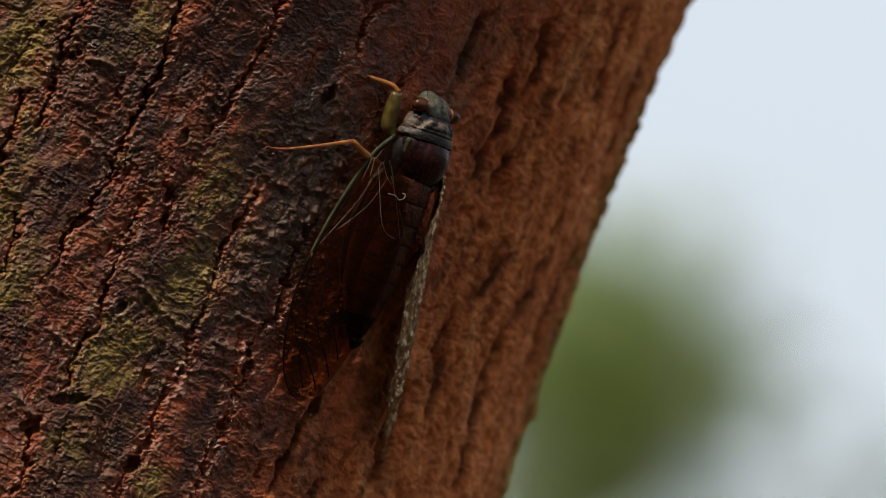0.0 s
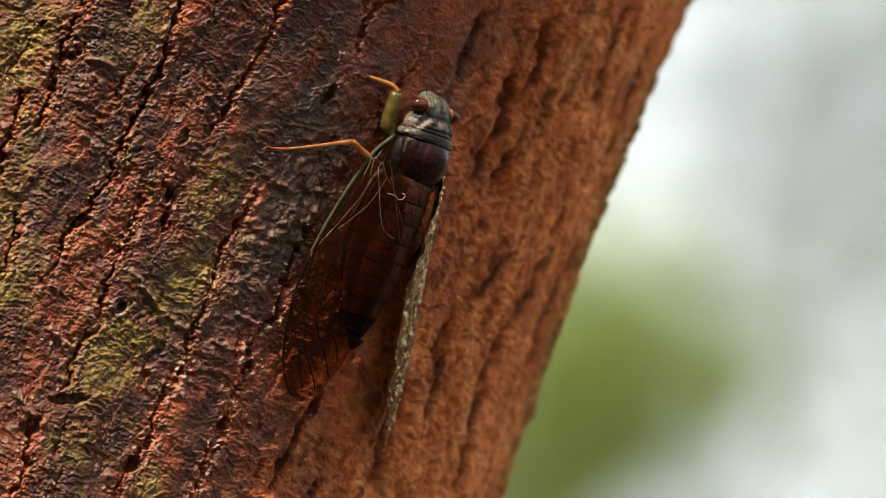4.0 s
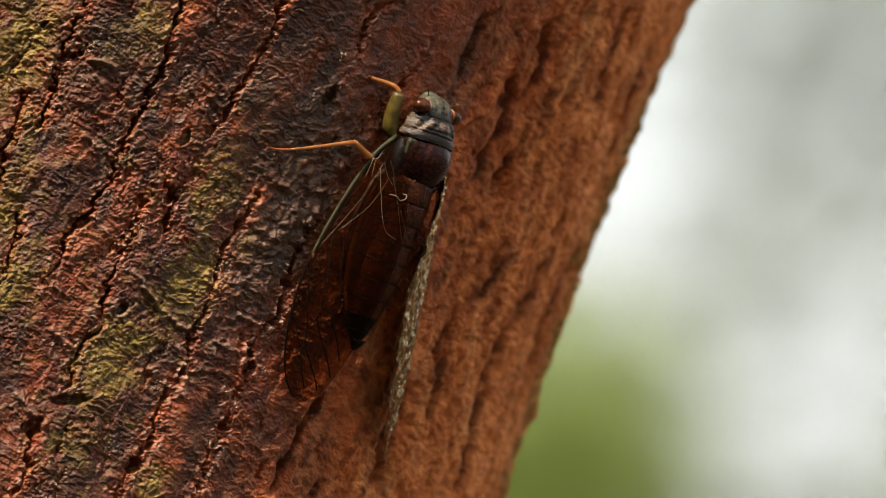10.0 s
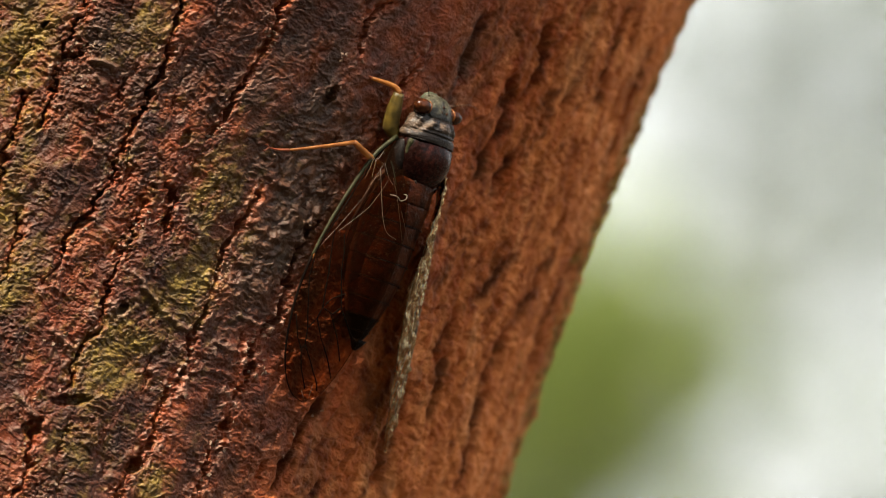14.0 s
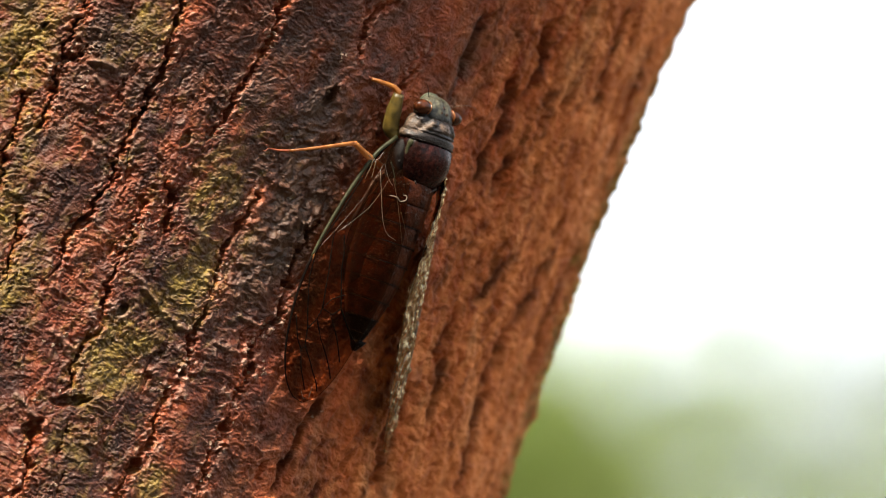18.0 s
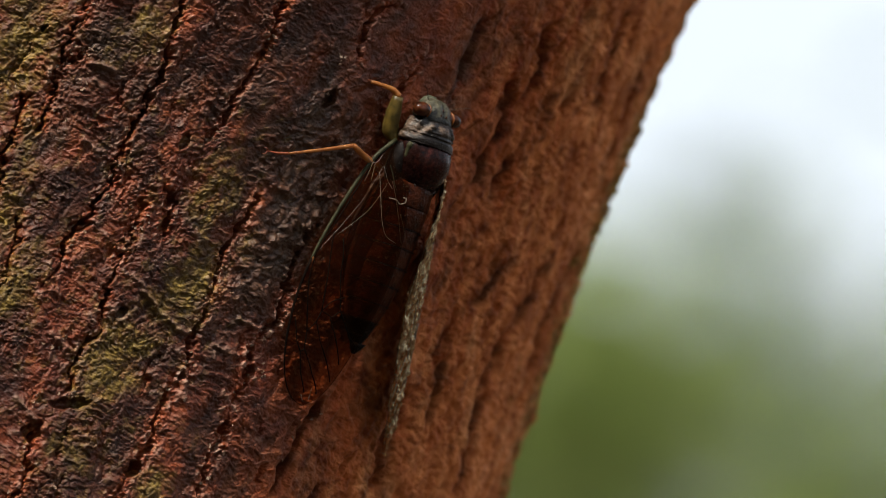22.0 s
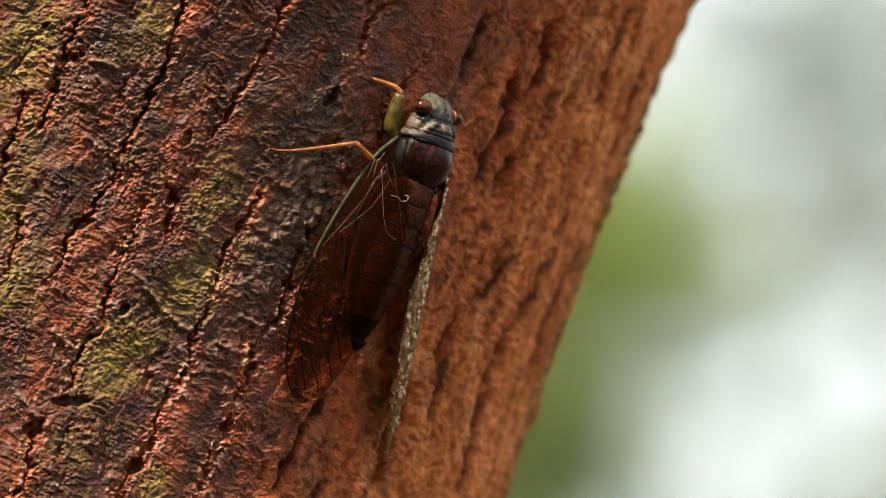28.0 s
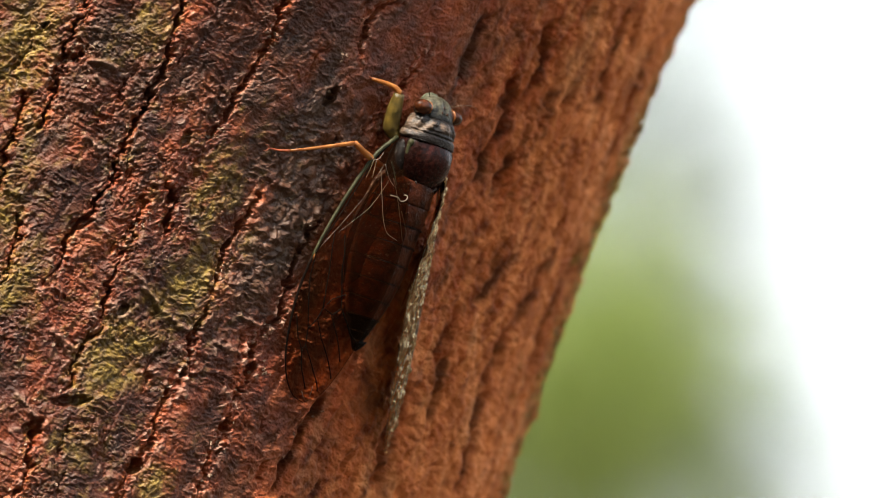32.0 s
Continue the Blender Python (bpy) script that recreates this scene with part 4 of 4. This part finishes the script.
def make_wings():
    make_wing("forewing", [(-4.3, 6.7, 2.9), (-6.7, 10, 2.4), (-9.0, 16.3, 1.9), (-11.0, 23.7, 1.6), (-11.6, 29.9, 1.4), (-11.0, 35.9, 1.4), (-9.6, 40.2, 1.6), (-7.6, 42.7, 1.9), (-5.6, 43.3, 2.2)],
              [(-4.2, 9.4, 3.9), (-3.0, 13.4, 6.5), (-1.8, 19, 7.1), (-1.6, 26, 6.7), (-2.0, 32, 5.6), (-2.6, 38, 4.0), (-3.8, 41.6, 3.0), (-5.5, 43.2, 2.25)],
              "clear brown-tinted forewing with green leading vein")
    make_wing("forewing", [(4.3, 6.7, 2.9), (6.6, 11, 2.2), (9.0, 18, 1.6), (10.3, 25, 1.5), (11.5, 33, 1.6), (11.8, 40, 2.0), (11.0, 46, 2.6)],
              [(3.6, 8.4, 5.6), (3.0, 13, 6.9), (2.6, 19, 7.0), (2.9, 26, 6.6), (5.0, 33, 5.6), (7.6, 40, 4.4), (10.8, 45.9, 2.7)],
              "clear glistening forewing seen along its edge", 0.75, MEMBRANE_GLINT)
    for sx in (-1, 1):
        grid = wing_grid([bp(sx * 3.9, 10, 4.6), bp(sx * 6.2, 15, 3.4), bp(sx * 7.2, 21, 2.6), bp(sx * 5.6, 27.5, 3.0)],
                         [bp(sx * 2.9, 12, 6.4), bp(sx * 2.4, 17, 6.6), bp(sx * 2.8, 22, 6.0), bp(sx * 5.4, 27.4, 3.1)], 24, 8, 0.2)
        nt = 8
        verts = [p for r in grid for p in r]
        faces = [(i * nt + j, i * nt + j + 1, (i + 1) * nt + j + 1, (i + 1) * nt + j) for i in range(23) for j in range(nt - 1)]
        hw = mesh_object("hindwing", verts, faces, MEMBRANE, cicada, "short clear hindwing")
        for t in (0.0,) if sx < 0 else ():
            v, f = tube([grid_at(grid, k / 10, t) for k in range(11)], [0.035 * MM] * 11, 5)
            mesh_object("vein", v, f, VEIN_DARK, hw)


def in_cicada(u, v, lift):
    """A point over the bark, in the cicada's own space."""
    return CICADA_IN_FACE.inverted() @ on_trunk(u, v, lift * MM)[0]


def limb_piece(name, points, radii, mat, parent, label=""):
    pts = smooth_path(points, 5)
    k = np.linspace(0, len(radii) - 1, len(pts))
    v, f = tube(pts, [float(np.interp(x, range(len(radii)), radii)) * MM for x in k], 10)
    return mesh_object(name, v, f, mat, parent, label)


def make_legs():
    def both(name, spots, radii, mat, parents=(None, None), label=""):
        """The leg piece as it lies on the bark, and its mirror on the other side."""
        made = []
        for sx, parent in zip((1, -1), parents):
            pts = [in_cicada(*s) for s in spots]
            if sx < 0:  # the far legs are tucked under the body
                pts = [Vector((-p.x * 0.45, p.y - 0.0012, p.z * 0.6)) for p in pts]
            made.append(limb_piece(name, pts, radii, mat, parent or cicada, label))
        return made
    front = f = both("front_leg", [(58.6, 15.1, 2.2), (57.6, 16.3, 1.8), (56.7, 18.6, 2.2), (56.1, 20.7, 2.6)], [0.8, 1.1, 1.02, 0.7], LEG, label="stout olive front leg")
    both("shin", [(56.3, 20.7, 2.6), (55.1, 21.6, 2.0), (52.4, 22.4, 0.8)], [0.42, 0.34, 0.24], LEG_ORANGE, f)
    both("foot", [(52.4, 22.4, 0.8), (51.3, 22.8, 0.5), (50.2, 23.5, 0.3)], [0.2, 0.17, 0.07], CLAW, f)
    f = both("middle_leg", [(57.8, 11.3, 2.8), (54.7, 12.9, 3.0), (52.3, 14.3, 3.2)], [0.48, 0.42, 0.36], LEG_ORANGE, label="amber middle leg")
    both("shin", [(52.3, 14.3, 3.2), (48.2, 13.5, 2.0), (45.0, 13.0, 1.0)], [0.3, 0.22, 0.16], LEG_ORANGE, f)
    both("foot", [(45.0, 13.0, 1.0), (43.7, 13.0, 0.6), (42.2, 13.3, 0.3)], [0.22, 0.18, 0.06], CLAW, f)
    for tip in ((41.7, 13.65, 0.2), (41.8, 12.95, 0.2)):
        limb_piece("claw", [in_cicada(42.4, 13.3, 0.4), in_cicada((42.3 + tip[0]) / 2, tip[1], 0.5), in_cicada(*tip)], [0.1, 0.08, 0.03], CLAW, f[0])
    for tip in ((49.7, 23.85, 0.2), (49.8, 23.2, 0.2)):
        limb_piece("claw", [in_cicada(50.3, 23.4, 0.4), in_cicada((50.2 + tip[0]) / 2, tip[1], 0.5), in_cicada(*tip)], [0.09, 0.07, 0.03], CLAW, front[0])
    for sx in (-1, 1):
        g_ = limb_piece("hind_leg", [bp(sx * 2.5, 11, 1.6), bp(sx * 4.5, 13, 1.5)], [0.5, 0.4], SHELL, cicada)
        limb_piece("shin", [bp(sx * 4.5, 13, 1.5), bp(sx * 5.2, 19, 0.6)], [0.3, 0.2], SHELL, g_)
    pts = smooth_path([in_cicada(*s) for s in ((57.6, 8.1, 7.3), (58.6, 7.9, 7.5), (59.2, 7.4, 7.6), (59.9, 7.6, 7.6), (59.9, 8.1, 7.5), (59.5, 8.2, 7.4))], 4)
    v, f = tube(pts, [0.07 * MM] * len(pts), 6)
    mesh_object("curled_fringe", v, f, PALE, cicada, "pale curled wing-base fringe")

    for mat, r0, spots in (
            (PALE, 0.04, ((54.8, 11.4, 7.3), (56.3, 8.3, 7.3), (57.9, 5.1, 7.3), (59.3, 3.2, 7.3), (61.1, 2.3, 7.3))),
            (VEIN_TAN, 0.04, ((56.9, 10.3, 7.6), (58.3, 8.2, 7.6), (59.8, 5.7, 7.6), (61.7, 2.3, 7.6))),
            (VEIN_TAN, 0.03, ((59.9, 6.1, 7.6), (61.2, 4.3, 7.6), (62.8, 2.0, 7.6))),
            (PALE, 0.05, ((53.2, 13.1, 6.0), (54.0, 12.5, 6.0), (54.8, 12.6, 6.0), (55.1, 13.5, 6.0))),
            (VEIN_STRAW, 0.06, ((54.5, 12.4, 5.5), (54.5, 11.2, 5.5), (54.4, 9.9, 5.5))),
            (VEIN_STRAW, 0.07, ((54.7, 12.3, 5.8), (54.9, 11.2, 5.8), (55.1, 10.1, 5.8))),
            (VEIN_GREEN, 0.09, ((56.2, 12.3, 6.8), (57.1, 11.1, 6.8), (58.2, 9.4, 6.8))),
            (PALE, 0.035, ((55.3, 12.1, 7.0), (56.6, 10.3, 7.0), (57.7, 9.3, 7.0)))):
        pts = smooth_path([in_cicada(*p) for p in spots], 5)
        v, f = tube(pts, [r0 * MM * (1 - 0.5 * k / len(pts)) for k in range(len(pts))], 5)
        mesh_object("wing_thread", v, f, mat, cicada)


make_body()
make_wings()
make_legs()

# ---- trees behind ----
def leaf_blade(length, width):
    """A folded, drooping leaf along +Y."""
    v, f = [], []
    prof = (0.0, 0.55, 0.95, 1.0, 0.8, 0.42, 0.0)
    for i, w in enumerate(prof):
        t = i / (len(prof) - 1)
        droop = -0.18 * length * t * t
        v += [Vector((-w * width / 2, t * length, droop + 0.12 * w * width)), Vector((0, t * length, droop)), Vector((w * width / 2, t * length, droop + 0.12 * w * width))]
    for i in range(len(prof) - 1):
        for j in (0, 1):
            a = i * 3 + j
            f.append((a, a + 1, a + 4, a + 3))
    return v, f


def leaf_cluster(rng, count, size, leaf, loose=False):
    """Leaves on short stalks in a loose spray of that size, about the origin."""
    out = []
    tufts = [Vector([rng.uniform(-0.5, 0.5) for _ in range(3)]) * size for _ in range(34)]
    for i in range(count):
        c = Vector([rng.gauss(0, 0.36) for _ in range(3)]) * size
        if loose:  # sprays with gaps of sky between them
            c = tufts[i % 34] + c * 0.24 if i % 4 else Vector([rng.uniform(-0.5, 0.5) for _ in range(3)]) * size
        turn_ = Euler((rng.uniform(-0.9, 0.9), rng.uniform(-1.2, 1.2), rng.uniform(0, 6.28))).to_matrix()
        v, f = leaf_blade(leaf * rng.uniform(0.7, 1.2), leaf * rng.uniform(0.36, 0.5))
        out.append(([turn_ @ p + c for p in v], f))
    return joined(out)


def behind(a, b, y):
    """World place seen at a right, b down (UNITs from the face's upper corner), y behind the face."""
    k = UNIT * (1 + y / REACH)
    return FACE @ Vector(((a - 784) * k, y, (441 - b) * k))


def make_tree(rng, a, y, radius, height, label):
    base = behind(a, 441, y)
    t = tagged(new("tree"), label, "tree", "trees behind")
    t.location = (base.x, base.y, 0)
    pts = [Vector((rng.uniform(-0.02, 0.02), rng.uniform(-0.1, 0.1) * (i > 0), height * i / 8)) for i in range(9)]
    pts[0] = Vector((0, 0, -0.05))
    pts = smooth_path(pts, 3)
    m = len(pts)
    v, f = tube(pts, [radius * (1.25 - 0.95 * i / m) for i in range(m)], 14)
    mesh_object("trunk", v, f, FAR_BARK, t)
    tips = []
    for i in range(7):
        z0 = height * (0.62 + 0.36 * i / 7)
        ang = 2.4 * i + rng.uniform(-0.4, 0.4)
        reach = height * 0.22 * rng.uniform(0.8, 1.2)
        p = [Vector((0, 0, z0)), Vector((math.cos(ang) * reach * 0.5, math.sin(ang) * reach * 0.5, z0 + reach * 0.35)), Vector((math.cos(ang) * reach, math.sin(ang) * reach, z0 + reach * 0.6))]
        v, f = tube(smooth_path(p, 4), [radius * 0.35 * (1 - 0.8 * k / 8) for k in range(9)], 8)
        mesh_object("limb", v, f, FAR_BARK, t)
        tips += [p[1], p[2], p[2] + Vector((0, 0, 0.2))]
    pieces = []
    for p in tips:
        v, f = leaf_cluster(rng, 60, height * 0.1, 0.09)
        pieces.append(([q + p for q in v], f))
    v, f = joined(pieces)
    mesh_object("crown", v, f, LEAF, t)
    return t


MOVING = []


def make_branch(t, rng, y, count, size, leaf, rows, loose=0):
    """A leafy branch of tree t that sways: rows of seconds, right, down of its leaf spray."""
    v, f = leaf_cluster(rng, count, size, leaf, bool(loose))
    br = mesh_object("branch", *tube(smooth_path([Vector((-0.34, 0, -0.12)), Vector((-0.16, 0.01, -0.03)), Vector((0, 0, 0)), Vector((size * 0.6, 0, 0.01))], 5), [0.006 - 0.0003 * i for i in range(16)], 7), TWIG, t)
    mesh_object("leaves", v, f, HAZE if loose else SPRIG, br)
    MOVING.append((br, t, y, rows))
    return br


tree_rng = random.Random(5)
near_tree = make_tree(tree_rng, 420, 7.0, 0.08, 6.0, "slender broadleaf tree with swaying green branches")
far_tree = make_tree(tree_rng, 300, 14.0, 0.13, 9.0, "taller broadleaf tree with pale, hazy swaying branches")
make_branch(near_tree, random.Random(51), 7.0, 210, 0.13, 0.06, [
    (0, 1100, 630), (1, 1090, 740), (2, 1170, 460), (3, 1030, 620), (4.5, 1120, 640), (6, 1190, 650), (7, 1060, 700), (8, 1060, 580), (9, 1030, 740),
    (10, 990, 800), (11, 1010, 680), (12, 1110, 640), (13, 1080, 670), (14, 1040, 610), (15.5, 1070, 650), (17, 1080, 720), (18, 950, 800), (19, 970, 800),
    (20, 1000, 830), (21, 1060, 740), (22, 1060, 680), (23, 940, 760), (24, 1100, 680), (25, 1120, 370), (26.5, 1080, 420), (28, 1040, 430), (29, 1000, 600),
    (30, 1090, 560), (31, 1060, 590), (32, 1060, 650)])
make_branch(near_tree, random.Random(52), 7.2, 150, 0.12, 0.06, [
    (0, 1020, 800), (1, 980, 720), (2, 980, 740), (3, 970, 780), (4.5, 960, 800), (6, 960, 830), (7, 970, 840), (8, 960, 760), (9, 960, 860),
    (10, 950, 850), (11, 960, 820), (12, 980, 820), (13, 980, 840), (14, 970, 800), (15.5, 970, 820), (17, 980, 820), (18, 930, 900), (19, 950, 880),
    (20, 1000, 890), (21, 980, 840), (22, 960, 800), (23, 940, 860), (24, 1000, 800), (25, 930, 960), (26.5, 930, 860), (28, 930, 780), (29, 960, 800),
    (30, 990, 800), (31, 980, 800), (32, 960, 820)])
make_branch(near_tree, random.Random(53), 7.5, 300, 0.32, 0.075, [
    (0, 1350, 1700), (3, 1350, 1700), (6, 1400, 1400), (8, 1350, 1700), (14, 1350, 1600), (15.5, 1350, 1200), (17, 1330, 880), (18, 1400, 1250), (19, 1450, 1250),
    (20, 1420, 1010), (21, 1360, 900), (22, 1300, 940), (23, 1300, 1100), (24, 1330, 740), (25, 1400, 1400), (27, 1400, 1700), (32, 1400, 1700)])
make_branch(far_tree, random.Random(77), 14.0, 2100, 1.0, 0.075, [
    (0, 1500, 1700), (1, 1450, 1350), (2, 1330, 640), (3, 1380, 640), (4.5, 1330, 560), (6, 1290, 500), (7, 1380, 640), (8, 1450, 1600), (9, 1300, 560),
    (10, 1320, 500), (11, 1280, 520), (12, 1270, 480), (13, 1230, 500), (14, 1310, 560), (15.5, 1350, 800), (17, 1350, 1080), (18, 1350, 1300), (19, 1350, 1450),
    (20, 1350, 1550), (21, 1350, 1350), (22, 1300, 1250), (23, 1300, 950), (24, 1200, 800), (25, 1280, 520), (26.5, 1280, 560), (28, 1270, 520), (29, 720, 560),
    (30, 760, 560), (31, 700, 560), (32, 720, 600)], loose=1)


# ---- unseen leaf screen behind the lens ----
def make_sky_screen():
    """A dark leaf wall added unseen round the camera's side to block sky light, low to the left where the light comes
    in.
    """
    rng = random.Random(21)
    pieces = []
    for i in range(92):
        ang = radians(-225 + 152 * i / 91)
        r = 4.6 + rng.uniform(-0.4, 0.6)
        for k in range(9):
            z = 0.4 + 0.75 * k + rng.uniform(-0.2, 0.2)
            top = 6.0 if ang > radians(-126) else 4.6
            if z > top + 0.8 * math.sin(i * 0.7) + rng.uniform(-0.3, 0.3):
                continue
            c = Vector((r * math.cos(ang), r * math.sin(ang) - 0.2, z))
            v, f = leaf_cluster(rng, 26, 0.62, 0.34)
            pieces.append(([p + c for p in v], f))
    v, f = joined(pieces)
    sky_screen = mesh_object("backdrop", v, f, LEAF)
    tagged(sky_screen, "dense dark green leaf wall, unseen, that blocks sky light", "woods", kind="structure")


make_sky_screen()


def make_shade_crown():
    """Limbs and foliage of the leaning tree, added unseen above the view to cut sky light."""
    rng = random.Random(31)
    tips = []
    for i in range(6):
        z = 0.95 + 0.07 * i
        p0 = Vector((float(axis_x(z)), AXIS_Y + TILT * z, z))
        ang = 1.05 * i + rng.uniform(-0.3, 0.3)
        d = Vector((math.cos(ang), math.sin(ang), 0.55))
        if d.x < 0.2 and d.y < 0.5:  # no limbs on the sun's side, to let its light through
            continue
        p = [p0, p0 + d * 0.45 + Vector((0, 0, 0.1)), p0 + d * 1.0 + Vector((0, 0, 0.15))]
        v, f = tube(smooth_path(p, 5), [0.032 - 0.0027 * k for k in range(11)], 9)
        mesh_object("limb", v, f, FAR_BARK, tree)
        tips += [p[1], p[2], (p[1] + p[2]) * 0.5, p[1].lerp(p0, 0.3) + Vector((0, 0, 0.35))]
    pieces = []
    for p in tips:
        v, f = leaf_cluster(rng, 55, 0.5, 0.11)
        pieces.append(([q + p + Vector((0, 0, 0.3)) for q in v], f))
    v, f = joined(pieces)
    mesh_object("crown", v, f, LEAF, tree)


make_shade_crown()


def motions():
    for br, t, y, rows in MOVING:
        keys = []
        for k, (s, a, b) in enumerate(rows):
            p = behind(a, b, y) - t.location
            keys.append((s, pose(p.x, p.y, p.z, 5 * math.sin(k * 1.7), 7 * math.sin(k * 2.3 + 1), 6 * math.sin(k * 1.3))))
        walk(br, keys)


motions()
